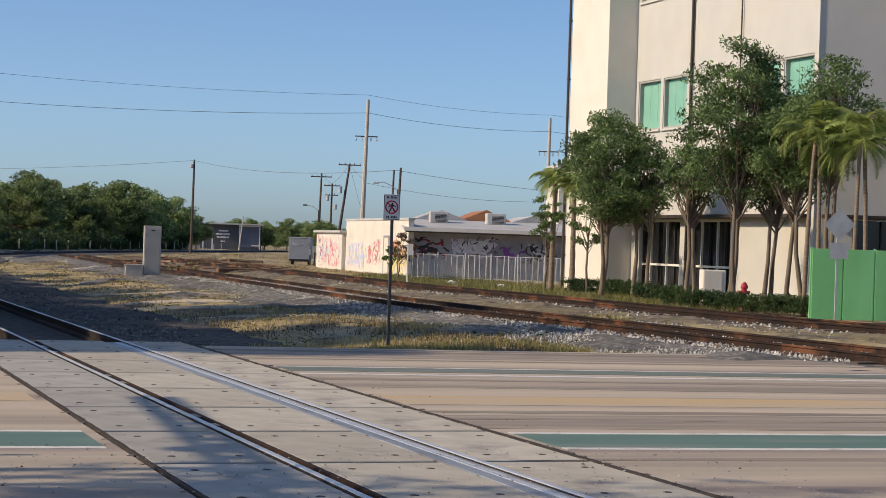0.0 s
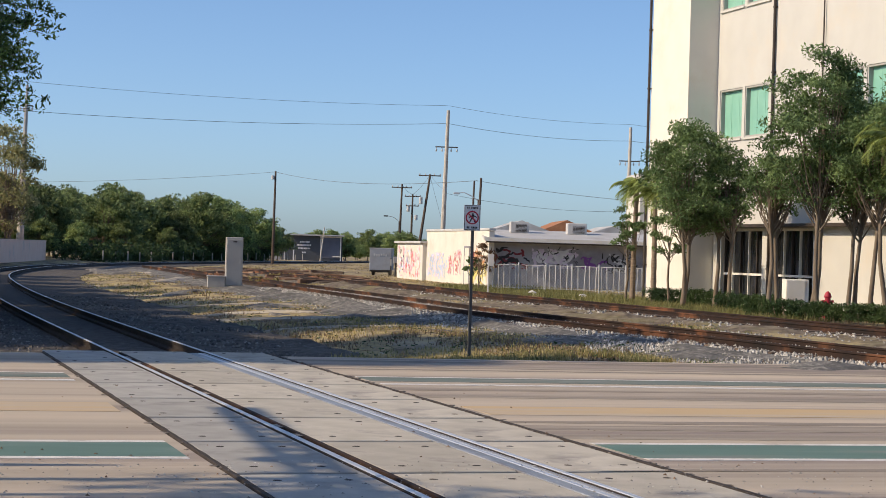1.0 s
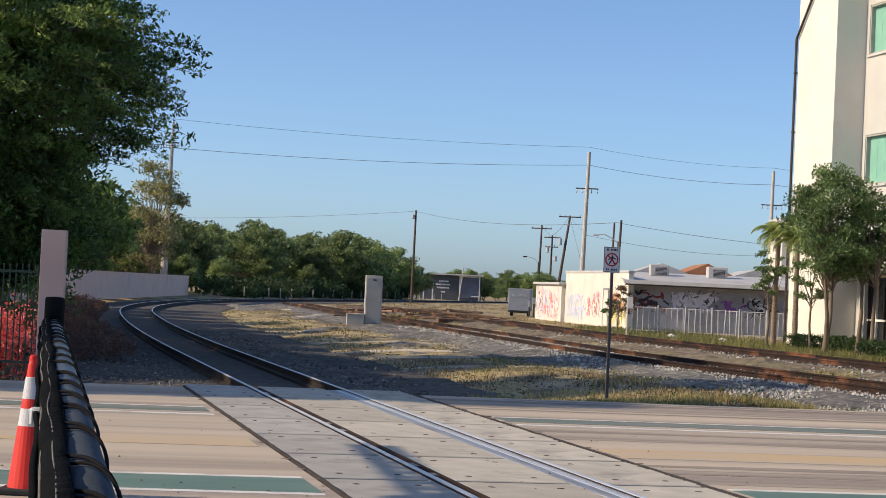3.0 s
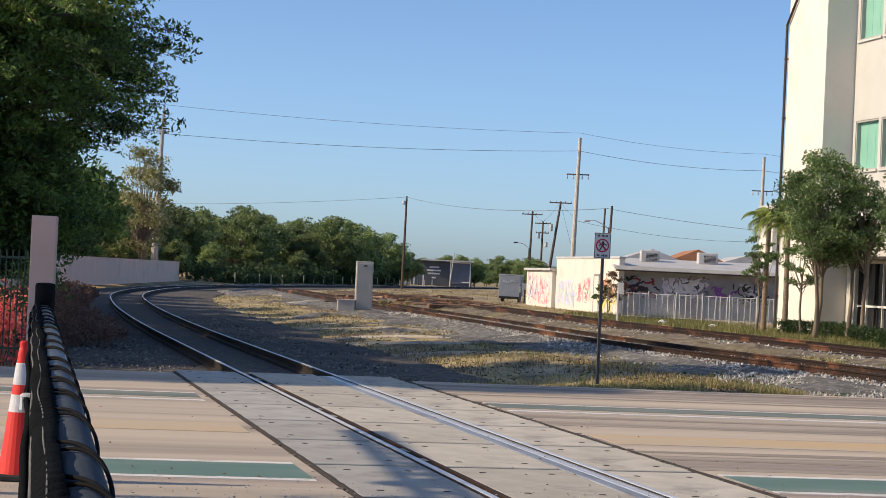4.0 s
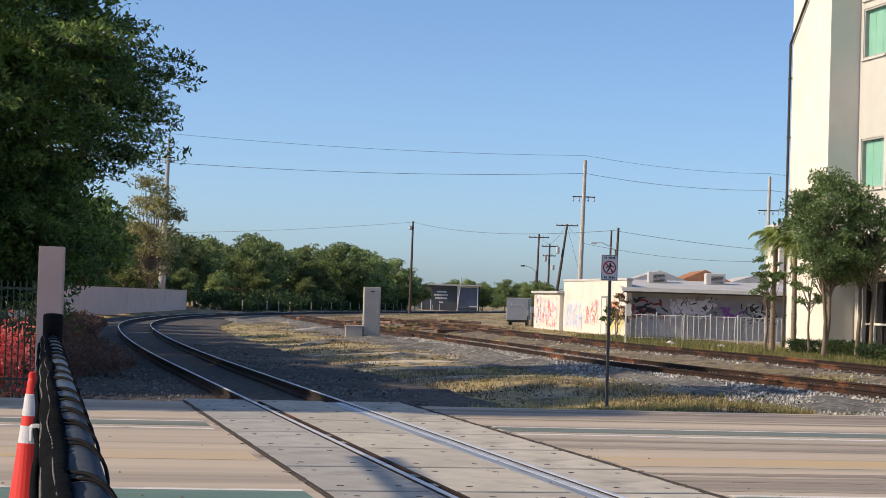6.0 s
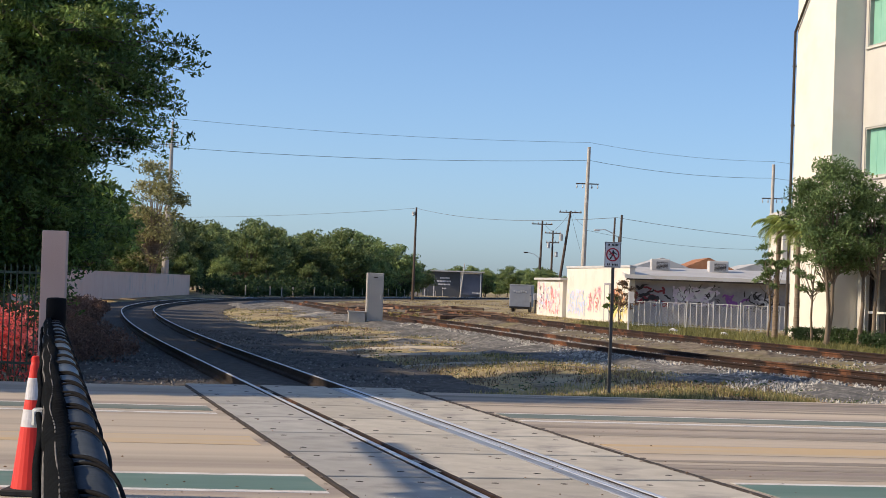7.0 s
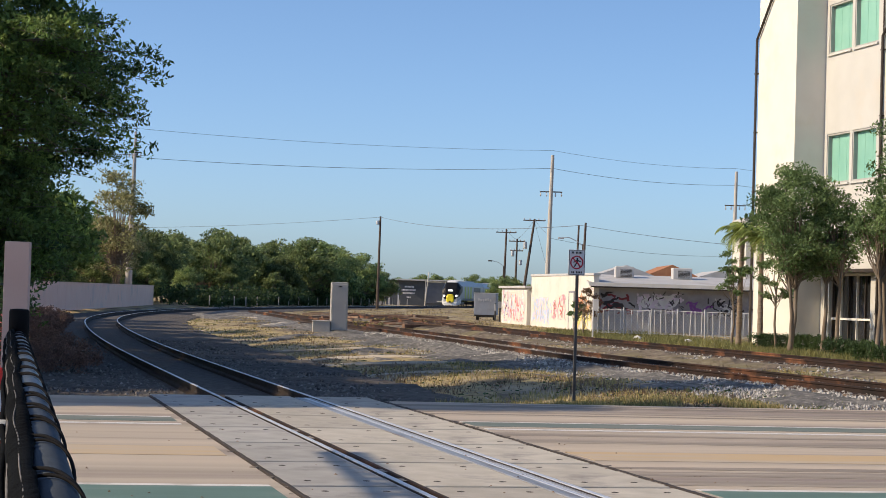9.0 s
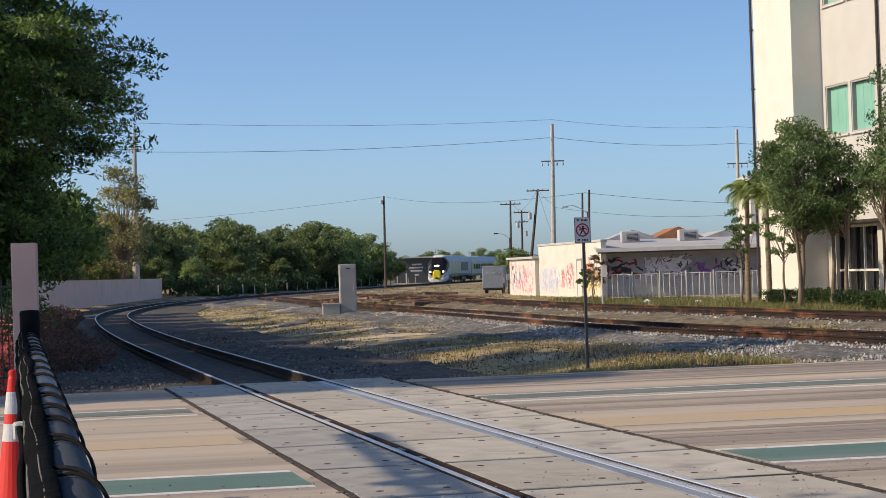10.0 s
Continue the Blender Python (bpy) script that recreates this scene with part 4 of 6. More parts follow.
tree("young_oak", (13.0, 75, 0), 4.3, 1.8, 0.9, "thin sapling beside the siding", LEAF_OAK, 0.07, 1800, 61, 16, 1, 0.05, group="trees before the building")
for i, (x, y, h, f) in enumerate(((12.25, 79.5, 4.7, 1.55), (12.8, 77.5, 4.4, 1.5), (16.7, 57.5, 5.3, 1.7), (17.4, 58.5, 5.9, 1.9), (17.9, 56.5, 5.2, 1.8), (18.6, 57.5, 5.8, 1.9))):
    palm("palm_tree", (x, y, 0), h, f, "palm with a ringed trunk and arching fronds", 80 + i, group="palms before the building", trunk_r=0.12 if x < 16.4 else 0.075)
tree("sapling", (7.35, 97.5, 0), 2.5, 0.7, 0.75, "scraggly dark sapling before the graffiti wall", LEAF_DRY, 0.07, 900, 66, 22, 2, 0.035)
tree("sapling", (6.95, 98.6, 0), 1.9, 0.5, 0.6, "low green sapling before the graffiti wall", LEAF_OAK, 0.07, 700, 67, 14, 2, 0.03)
# far wood behind the bend
rng_far = np.random.default_rng(3)
variants = [tree("broadleaf_tree", (0, 0, 0), 9.6, 0.8, 5.0, "broad green tree in the far wood", LEAF_FAR, 0.23, 11000, 100 + i, 60, 1, 0.2, group="far wood") for i in range(4)]
variants.append(tree("broadleaf_tree", (0, 0, 0), 7.0, 0.6, 3.6, "pinkish half-bare tree in the far wood", LEAF_DRY, 0.2, 1800, 110, 40, 2, 0.14, group="far wood"))
spots = []
for i in range(60):
    k = int(np.interp(i / 59, [0, 1], [300, 640]))
    c = offset(MAIN, -(11 + (i % 4) * 6 + rng_far.uniform(-2, 2)))[k]
    spots.append((c.x, c.y, rng_far.uniform(0.84, 1.1) * (0.72 if i % 4 == 0 else 1.12 if i % 4 == 3 else 1.0)))
for i, (x, y, s) in enumerate(spots):
    m = Matrix.Translation((x, y, -0.1)) @ Matrix.Rotation(rng_far.uniform(0, 6.28), 4, "Z") @ Matrix.Scale(s, 4)
    kind = 4 if i in (4, 17, 32) else i % 4
    if i in (0, 1, 2, 3, 4):
        variants[i].matrix_basis = m
    else:
        copy_thing(variants[kind], m)


def build_undergrowth():
    """Low scrub, added dark for the shade there, and a post fence along the foot of the far wood."""
    rng = np.random.default_rng(71)
    edge = offset(MAIN, -8.0)
    c = []
    for k in range(300, 690, 2):
        p = edge[k]
        if p.x / p.y > -0.04 or p.y < 194:
            continue
        c.append((p.x + rng.uniform(-1.5, 1.5), p.y + rng.uniform(-1.5, 1.5), rng.uniform(0.3, 1.3), rng.uniform(0.7, 1.3)))
    ob = part("undergrowth", leaf_cloud(rng, c, 16000, 0.24, 0.9), LEAF_HEDGE)
    tagged(ob, "low scrub, dark to stand for shade at the foot of the far wood", "shrub", kind="stuff")
    f = thing("post_fence", (edge[300].x, edge[300].y, 0), "pale fence posts along the foot of the far wood", "fence")
    line = offset(MAIN, -6.2)
    me = Geo().box(0, 0, 0.5, 0.12, 0.12, 1.0, c=0.02).mesh("post", CONCRETE_POLE)
    for k in range(440, 680, 11):
        o = new("post", me)
        o.parent = f
        o.location = (line[k].x - edge[300].x, line[k].y - edge[300].y, rng.uniform(-0.15, 0.1))


build_undergrowth()


# ---- tall building at the siding ----
FA = Matrix.Translation((16.0, 80.0, 0)) @ Matrix.Rotation(math.atan2(-0.974, 0.227), 4, "Z")


def build_tower():
    """Cream office block; local x runs along the facade, -y points out of it; walls with real window openings."""
    b = thing("office_building", (0, 0, 0), "tall cream stucco office building with teal shuttered windows", "building")
    b.matrix_basis = FA
    H = 22.0

    def wall(name, x0, x1, y, holes, mat, thick=0.35):
        made = None
        xs = sorted({x0, x1, *[h[0] for h in holes], *[h[1] for h in holes]})
        for a, c in zip(xs, xs[1:]):
            cuts = sorted([(h[2], h[3]) for h in holes if h[0] <= a + 1e-6 and h[1] >= c - 1e-6])
            z = -0.3
            for lo, hi in cuts + [(H, H)]:
                if lo - z > 0.01:
                    made = part(name, Geo().box((a + c) / 2, y + thick / 2, (z + lo) / 2, c - a, thick, lo - z), mat, b)
                z = hi
        return made

    holes = []
    for z0 in (6.85, 12.3, 14.78):
        for x0 in (-0.45, 2.0):
            holes.append((x0, x0 + 2.2, z0, z0 + 2.1))
    for x0 in (9.75, 12.2):
        holes.append((x0, x0 + 2.2, 6.85, 8.95))
    holes += [(0.1, 4.0, 0.25, 3.1), (4.9, 8.4, 0.25, 3.1)]
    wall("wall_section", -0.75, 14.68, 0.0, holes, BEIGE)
    for x0, x1, z0, z1 in holes[:-2]:
        w = part("window", Geo().box((x0 + x1) / 2, 0.24, (z0 + z1) / 2, x1 - x0, 0.06, z1 - z0), TEAL, b, "teal roll-down shutter window")
        g = Geo()
        for xx in np.arange(x0 + 0.74, x1 - 0.1, 0.74):
            g.box(xx, 0.209, (z0 + z1) / 2, 0.06, 0.014, z1 - z0 - 0.1)
        part("slat", g, TEAL, w)
        fr = Geo()
        for xx in (x0 + 0.04, x1 - 0.04):
            fr.box(xx, 0.13, (z0 + z1) / 2, 0.08, 0.2, z1 - z0)
        for zz in (z0 + 0.04, z1 - 0.04):
            fr.box((x0 + x1) / 2, 0.13, zz, x1 - x0 - 0.16, 0.2, 0.08)
        part("frame", fr, FRAME_GREY, w)
        part("sill", Geo().box((x0 + x1) / 2, -0.02, z0 - 0.05, x1 - x0 + 0.1, 0.14, 0.09, c=0.01), BEIGE, w)
    for x0, x1, z0, z1 in holes[-2:]:
        w = part("storefront", Geo().box((x0 + x1) / 2, 0.26, (z0 + z1) / 2, x1 - x0, 0.03, z1 - z0), GLASS, b, "dark tinted ground-floor glazing")
        n = 5
        for k in range(n + 1):
            part("mullion", Geo().box(x0 + 0.04 + (x1 - x0 - 0.08) * k / n, 0.2, (z0 + z1) / 2, 0.06, 0.1, z1 - z0), WHITE_TRIM if k in (1, 3, 5) else DARK_METAL, w)
        for zz in (1.25, z1 - 0.05):
            part("transom", Geo().box((x0 + x1) / 2, 0.17, zz, x1 - x0, 0.06, 0.09), WHITE_TRIM, w)
    part("canopy", Geo().box(6.85, -0.25, 3.2, 15.3, 0.6, 0.14, c=0.02), DARK_METAL, b, "dark metal canopy band")
    for xx, r, mat in ((4.75, 0.06, DARK_METAL), (8.95, 0.03, DARK_METAL), (-4.9, 0.06, DARK_METAL)):
        g = Geo()
        y = -1.42 if xx < -1 else -0.09
        bend, shift = (13.4, 1.95) if xx < -1 else (12.45, 3.2)
        rise = shift if xx < -1 else shift * 0.8
        g.tube([(xx, y, 0.0), (xx, y, bend), (xx + shift, y, bend + rise), (xx + shift, y, H - 0.5)] if r > 0.05 else [(xx, y, 0.0), (xx, y, H - 0.5)], r, 10)
        for zz in np.arange(1.5, bend, 2.6):
            g.box(xx, y + 0.02, zz, r * 3.2, r * 2.4, 0.06)
        part("downspout", g, mat, b, "dark brown downspout")
    part("downspout", Geo().tube([(4.75, -0.06, 12.3), (4.75, -0.06, H - 0.5)], 0.035, 8), DARK_METAL, b, "dark brown downspout")
    # projecting bright wing at the far end
    g = Geo()
    g.box(-2.8, 5.0 - 1.33, H / 2 - 0.15, 4.1, 10.0, H + 0.3)
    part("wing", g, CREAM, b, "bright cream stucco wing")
    # end wall, back and roof
    turned = Matrix.Translation((14.66, 0.12, 0)) @ Matrix.Rotation(radians(76), 4, "Z")
    for x0, x1, z0, z1 in ((0, 1.3, -0.3, H), (8.8, 14, -0.3, H), (1.3, 8.8, 3.1, H), (1.3, 8.8, -0.3, 0.25)):
        part("end_wall", Geo().box(0, 0, 0, x1 - x0, 0.35, z1 - z0, m=turned @ Matrix.Translation(((x0 + x1) / 2, 0.18, (z0 + z1) / 2))), BEIGE, b)
    w = part("storefront", Geo().box(0, 0, 0, 7.5, 0.03, 2.85, m=turned @ Matrix.Translation((5.05, 0.26, 1.67))), GLASS, b, "dark tinted ground-floor glazing")
    for k in range(8):
        part("mullion", Geo().box(0, 0, 0, 0.06, 0.1, 2.85, m=turned @ Matrix.Translation((1.34 + 7.42 * k / 7, 0.2, 1.67))), DARK_METAL, w)
    part("canopy", Geo().box(0, 0, 0, 14, 0.6, 0.14, m=turned @ Matrix.Translation((7.2, -0.1, 3.2)), c=0.02), DARK_METAL, b, "dark metal canopy band")
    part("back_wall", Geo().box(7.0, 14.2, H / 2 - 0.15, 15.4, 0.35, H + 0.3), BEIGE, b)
    part("roof", Geo().box(6.9, 7.2, H + 0.1, 15.8, 14.6, 0.2), ROOF_WHITE, b)
    part("floor_slab", Geo().box(6.9, 7.2, 3.6, 14.6, 13.4, 0.2), BEIGE, b)
    part("inner_wall", Geo().box(6.9, 2.5, 1.7, 14.6, 0.2, 3.4), GREY_WALL, b)


build_tower()


# ---- low graffiti building ----
def strokes(rng, w, h, n, size):
    """Sprayed marks in a w by h field: bent bands, each a closed outline, and a few blots."""
    out = []
    for _ in range(n * 2):
        x, z, a = rng.uniform(0, w), rng.uniform(0, h), rng.uniform(0, 6.28)
        t = size * rng.uniform(0.1, 0.28)
        left, right = [], []
        for k in range(6):
            left.append((x - t * math.sin(a), z + t * math.cos(a)))
            right.append((x + t * math.sin(a), z - t * math.cos(a)))
            x, z = x + size * 0.42 * math.cos(a), z + size * 0.42 * math.sin(a)
            a += rng.uniform(-0.9, 0.9)
        out.append(left + right[::-1])
    return out


def graffiti(parent, m, w, h, plan, seed):
    """Layers of spray paint on a wall: plan of (paint, x0, x1, z0, z1, count, size). Each layer a thin part just off the wall."""
    rng = np.random.default_rng(seed)
    for layer, (paint, x0, x1, z0, z1, n, size) in enumerate(plan):
        g = Geo()
        for i, o in enumerate(strokes(rng, x1 - x0, z1 - z0, n, size)):
            o = [(min(x1 - x0, max(0, x)), min(z1 - z0, max(0, z))) for x, z in o]
            g.sheet([(x + x0, z + z0) for x, z in o], 0.003, m @ Matrix.Translation((0, -0.006 - 0.005 * layer - 0.0002 * i, 0)))
        tagged(part("spray_paint", g, PAINTS[paint], parent, paint + " sprayed graffiti"), kind="stuff")


def build_low_building():
    b = thing("low_building", (8.25, 105.5, 0), "low white stucco building with colourful graffiti and a flat roof", "building")
    # lit end wall, running back to the left
    d = Vector((5.47 - 8.25, 119.7 - 105.5, 0))
    L = d.length
    m = Matrix.Rotation(math.atan2(-d.y, -d.x), 4, "Z")
    endm = Matrix.Translation((d.x, d.y, 0)) @ m
    g = Geo()
    g.box(L / 2, 0.15, 1.5, L, 0.3, 3.2, m=endm @ Matrix.Translation((L / 2, 0.15, 1.5)))
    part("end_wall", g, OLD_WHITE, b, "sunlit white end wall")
    g = Geo()
    g.box(0, 0, 0, L + 0.2, 0.4, 0.14, m=endm @ Matrix.Translation((L / 2, 0.15, 3.15)), c=0.02)
    part("coping", g, ROOF_WHITE, b)
    g = Geo()
    g.box(0, 0, 0, 0.12, 0.05, 2.1, m=endm @ Matrix.Translation((9.3, -0.02, 1.05)))
    g.box(0, 0, 0, 0.12, 0.05, 2.1, m=endm @ Matrix.Translation((10.4, -0.02, 1.05)))
    g.box(0, 0, 0, 1.22, 0.05, 0.12, m=endm @ Matrix.Translation((9.85, -0.02, 2.16)))
    part("door_frame", g, GREY_WALL, b)
    part("door", Geo().box(0, 0, 0, 0.98, 0.06, 2.08, m=endm @ Matrix.Translation((9.85, 0.0, 1.05))), OLD_WHITE, b, "painted-over door")
    graffiti(b, endm, L, 3.2, [("lilac", 0.3, 4.5, 0.3, 1.8, 16, 0.35), ("blue", 0.6, 5.2, 0.2, 1.7, 18, 0.3), ("pink", 5.2, 8.6, 0.5, 2.0, 12, 0.3), ("red", 5.6, 8.2, 0.6, 1.9, 10, 0.22),
                               ("orange", 10.6, 13.8, 0.9, 2.1, 14, 0.35), ("yellow", 10.4, 14.2, 0.1, 1.4, 16, 0.35), ("maroon", 11.0, 13.6, 1.2, 1.9, 6, 0.25)], 5)
    # low annex further back
    d2 = Vector((4.15 - 5.47, 128.0 - 119.7, 0))
    L2 = d2.length
    am = Matrix.Translation((d.x + d2.x - 0.25, d.y + d2.y, 0)) @ Matrix.Rotation(math.atan2(-d2.y, -d2.x), 4, "Z")
    part("annex", Geo().box(0, 0, 0, L2, 3.0, 2.5, m=am @ Matrix.Translation((L2 / 2, 1.5, 1.1))), OLD_WHITE, b, "low annex covered in graffiti")
    part("annex_roof", Geo().box(0, 0, 0, L2 + 0.4, 3.4, 0.14, m=am @ Matrix.Translation((L2 / 2, 1.5, 2.42))), ROOF_WHITE, b)
    graffiti(b, am, L2, 2.4, [("white", 0.2, 8.0, 0.1, 2.2, 20, 0.4), ("pink", 0.3, 7.8, 0.2, 2.2, 14, 0.4), ("red", 3.0, 7.8, 0.2, 2.0, 9, 0.3), ("blue", 0.4, 4.4, 0.2, 1.9, 8, 0.25), ("black", 0.3, 2.5, 0.4, 2.0, 6, 0.16)], 6)
    # long wall, its shade put into the grey colour
    W = 18.0
    part("long_wall", Geo().box(W / 2 + 0.18, 0.45, 1.3, W - 0.2, 0.3, 2.7), GREY_WALL, b, "long wall with shade put into its grey")
    g = Geo()
    a0, a1 = -0.3, W + 0.3
    g.add([(a0, -0.5, 2.56), (a1, -0.5, 2.56), (a1, 6.5, 3.12), (a0, 6.5, 3.12), (a0, 13.5, 2.6), (a1, 13.5, 2.6), (a0, -0.5, 2.68), (a1, -0.5, 2.68), (a1, 6.5, 3.24), (a0, 6.5, 3.24), (a0, 13.5, 2.72), (a1, 13.5, 2.72)],
          [(0, 3, 2, 1), (3, 4, 5, 2), (6, 7, 8, 9), (9, 8, 11, 10), (0, 1, 7, 6), (4, 10, 11, 5), (0, 6, 9, 3), (3, 9, 10, 4), (1, 2, 8, 7), (2, 5, 11, 8)])
    part("roof", g, ROOF_WHITE, b, "pale low-pitched roof")
    part("fascia", Geo().box(W / 2, -0.52, 2.6, W + 0.6, 0.05, 0.2), WHITE_TRIM, b)
    part("eave", Geo().box(W / 2, -0.5, 2.46, W + 0.4, 0.14, 0.08), DARK_METAL, b)
    wm = Matrix.Translation((0, 0.3, 0))
    graffiti(b, wm, W, 2.4, [("lilac", 2.4, 5.0, 1.1, 2.2, 12, 0.4), ("purple", 5.0, 6.6, 1.1, 1.8, 7, 0.32), ("white", 2.5, 4.9, 1.35, 2.15, 9, 0.3), ("black", 2.4, 5.0, 1.05, 2.3, 15, 0.14), ("white", 6.5, 8.2, 1.0, 2.0, 6, 0.22), ("maroon", 0.2, 2.2, 1.0, 2.1, 8, 0.3), ("black", 0.4, 2.3, 1.1, 2.2, 5, 0.3), ("black", 6.3, 8.3, 0.9, 2.0, 14, 0.2)], 7)
    for x, y, w in ((2.05, 4.5, 1.05), (5.35, 4.5, 1.1)):
        ac = part("rooftop_unit", Geo().box(x, y, 3.36, w, 1.0, 0.66, c=0.03), ROOF_WHITE, b, "white rooftop air-conditioning box")
        part("grille", Geo().box(x + 0.08, y - 0.51, 3.33, w * 0.62, 0.03, 0.42), DARK_METAL, ac)
        g = Geo()
        for k in range(6):
            g.box(x + 0.08, y - 0.535, 3.16 + 0.07 * k, w * 0.62, 0.02, 0.025)
        part("louvre", g, GALV, ac)
    # gabled roofs of the houses behind
    for x0, x1, y, z0, z1, mat, lab in ((0.2, 6.4, 16, 2.9, 4.0, ROOF_WHITE, "white gable roof"), (3.6, 9.4, 18.5, 2.9, 4.15, ROOF_TILE, "terracotta gable roof"), (6.4, 12.4, 17.0, 2.9, 3.85, ROOF_WHITE, "white gable roof")):
        g = Geo()
        g.add([(x0, y, z0), (x1, y, z0), ((x0 + x1) / 2, y, z1), (x0, y + 9, z0), (x1, y + 9, z0), ((x0 + x1) / 2, y + 9, z1)], [(0, 1, 2), (5, 4, 3), (0, 2, 5, 3), (2, 1, 4, 5), (1, 0, 3, 4)])
        part("gable_roof", g, mat, b, lab)


build_low_building()


def build_picket_fence():
    f = thing("picket_fence", (7.94, 98.5, 0), "silvery chain-link fence with leaning posts and slats", "fence")
    slat = Geo()
    slat.box(0, 0, 0.66, 0.05, 0.02, 1.25, c=0.004)
    post = Geo()
    post.tube([(0, 0, -0.1), (0, 0, 1.42)], 0.04, 8)
    sm, pm = slat.mesh("slat", GALV), post.mesh("post", GALV)
    L = 10.5
    for i in range(38):
        x = i * 0.28
        ob = new("slat", sm)
        ob.parent = f
        ob.matrix_basis = pose(x, -x * 0.42, random.uniform(-0.05, 0.05), random.uniform(-3, 3), random.uniform(-2.5, 2.5), -23 + random.uniform(-8, 8))
    for i in range(9):
        ob = new("post", pm)
        ob.parent = f
        ob.matrix_basis = pose(i * 1.3, -i * 1.3 * 0.42 - 0.04, 0, 0, random.uniform(-2, 2), 0)
    g = Geo()
    for k in range(150):
        x = L * k / 150
        for lean in (-0.12, 0.12):
            g.box(0, 0, 0, 0.012, 0.006, 1.22, m=Matrix.Translation((x, -x * 0.42 + 0.05, 0.66)) @ Matrix.Rotation(lean * 3.5, 4, "Y"))
    tagged(part("chain_mesh", g, GALV, f), kind="stuff")
    for z in (0.1, 1.27):
        part("rail", Geo().tube([(0, 0.03, z), (L, -L * 0.42 + 0.03, z)], 0.02, 6), GALV, f)


build_picket_fence()


# ---- signal cabinet, signs ----
def build_cabinet():
    c = thing("signal_cabinet", (-4.43, 81.9, 0), "tall grey metal railway signal cabinet on a concrete pad", "cabinet", rz=6)
    part("body", Geo().box(0, 0, 1.12, 0.72, 0.6, 2.1, c=0.02), CABINET_GREY, c)
    d = part("door", Geo().box(0, -0.312, 1.1, 0.64, 0.03, 1.96, c=0.008), CABINET_GREY, c)
    part("vent", Geo().box(0.02, -0.335, 1.98, 0.16, 0.02, 0.05), DARK_METAL, d)
    part("handle", Geo().box(0.24, -0.345, 1.15, 0.03, 0.04, 0.2, c=0.005), GALV, d)
    for z in (0.45, 1.15, 1.8):
        part("hinge", Geo().tube([(-0.325, -0.33, z - 0.06), (-0.325, -0.33, z + 0.06)], 0.014, 8), GALV, d)
    part("pad", Geo().box(-0.1, 0.1, -0.02, 1.4, 1.2, 0.2, c=0.02), PANEL, c)
    k = thing("battery_box", (-5.15, 81.6, 0), "low grey metal battery box beside the signal cabinet", "box", rz=6)
    part("body", Geo().box(0, 0, 0.25, 0.72, 0.55, 0.46, c=0.015), CABINET_GREY, k)
    part("lid", Geo().box(0, 0, 0.5, 0.78, 0.6, 0.05, c=0.01), CABINET_GREY, k)


build_cabinet()


def build_no_trespass_sign():
    s = thing("warning_sign", (2.37, 34.1, -0.05), "white no-trespassing railway sign on a dark steel post", "sign", rz=9)
    part("post", Geo().box(0, 0.03, 1.28, 0.055, 0.035, 2.62, c=0.006), POST_DARK, s)
    p = part("panel", Geo().box(-0.02, 0, 2.43, 0.3, 0.006, 0.455, c=0.002), SIGN_WHITE, s, "white sign panel with a red prohibition ring")
    g = Geo()
    for sx in (-0.138, 0.138):
        g.box(-0.02 + sx, -0.0045, 2.43, 0.008, 0.003, 0.43)
    for sz in (-0.215, 0.215):
        g.box(-0.02, -0.0045, 2.43 + sz, 0.284, 0.003, 0.008)
    part("border", g, SIGN_BLACK, p)
    for z, w in ((2.605, 0.2), (2.255, 0.2)):
        k = 8 if z > 2.5 else 7
        for i in range(k):
            if i != 2:
                part("letter_bar", Geo().box(-0.02 - w / 2 + w * (i + 0.5) / k, -0.005, z, w / k * 0.68, 0.003, 0.036), SIGN_BLACK, p)
    ring = Geo()
    n = 28
    cz = 2.43
    for i in range(n):
        a = 2 * math.pi * (i + 0.5) / n
        ring.box(0, 0, 0, 0.03, 0.004, 0.024, m=Matrix.Translation((-0.02 + 0.108 * math.cos(a), -0.006, cz + 0.108 * math.sin(a))) @ Matrix.Rotation(-a - math.pi / 2, 4, "Y"))
    ring.box(0, 0, 0, 0.2, 0.004, 0.022, m=Matrix.Translation((-0.02, -0.009, cz)) @ Matrix.Rotation(radians(45), 4, "Y"))
    part("ring", ring, SIGN_RED, p, "red prohibition ring and bar")
    fig = Geo()
    fig.turned(0, 0, [(0.018, -0.0015), (0.018, 0.0015)], 10)
    fig.v = [(-0.01 + x, -0.0065 + z, cz + 0.062 + y) for x, y, z in fig.v]
    for x, z, sx, sz, r in ((-0.015, 0.01, 0.045, 0.075, 8), (0.02, -0.05, 0.022, 0.075, -25), (-0.045, -0.045, 0.022, 0.075, 30), (0.035, 0.02, 0.06, 0.018, 25), (-0.06, 0.012, 0.05, 0.018, -35)):
        fig.box(0, 0, 0, sx, 0.003, sz, m=Matrix.Translation((x, -0.0065, cz + z)) @ Matrix.Rotation(radians(r), 4, "Y"))
    part("pictogram", fig, SIGN_BLACK, p)
    for z in (2.3, 2.56):
        part("bolt", Geo().box(-0.02, -0.008, z, 0.012, 0.008, 0.012), GALV, p)


build_no_trespass_sign()


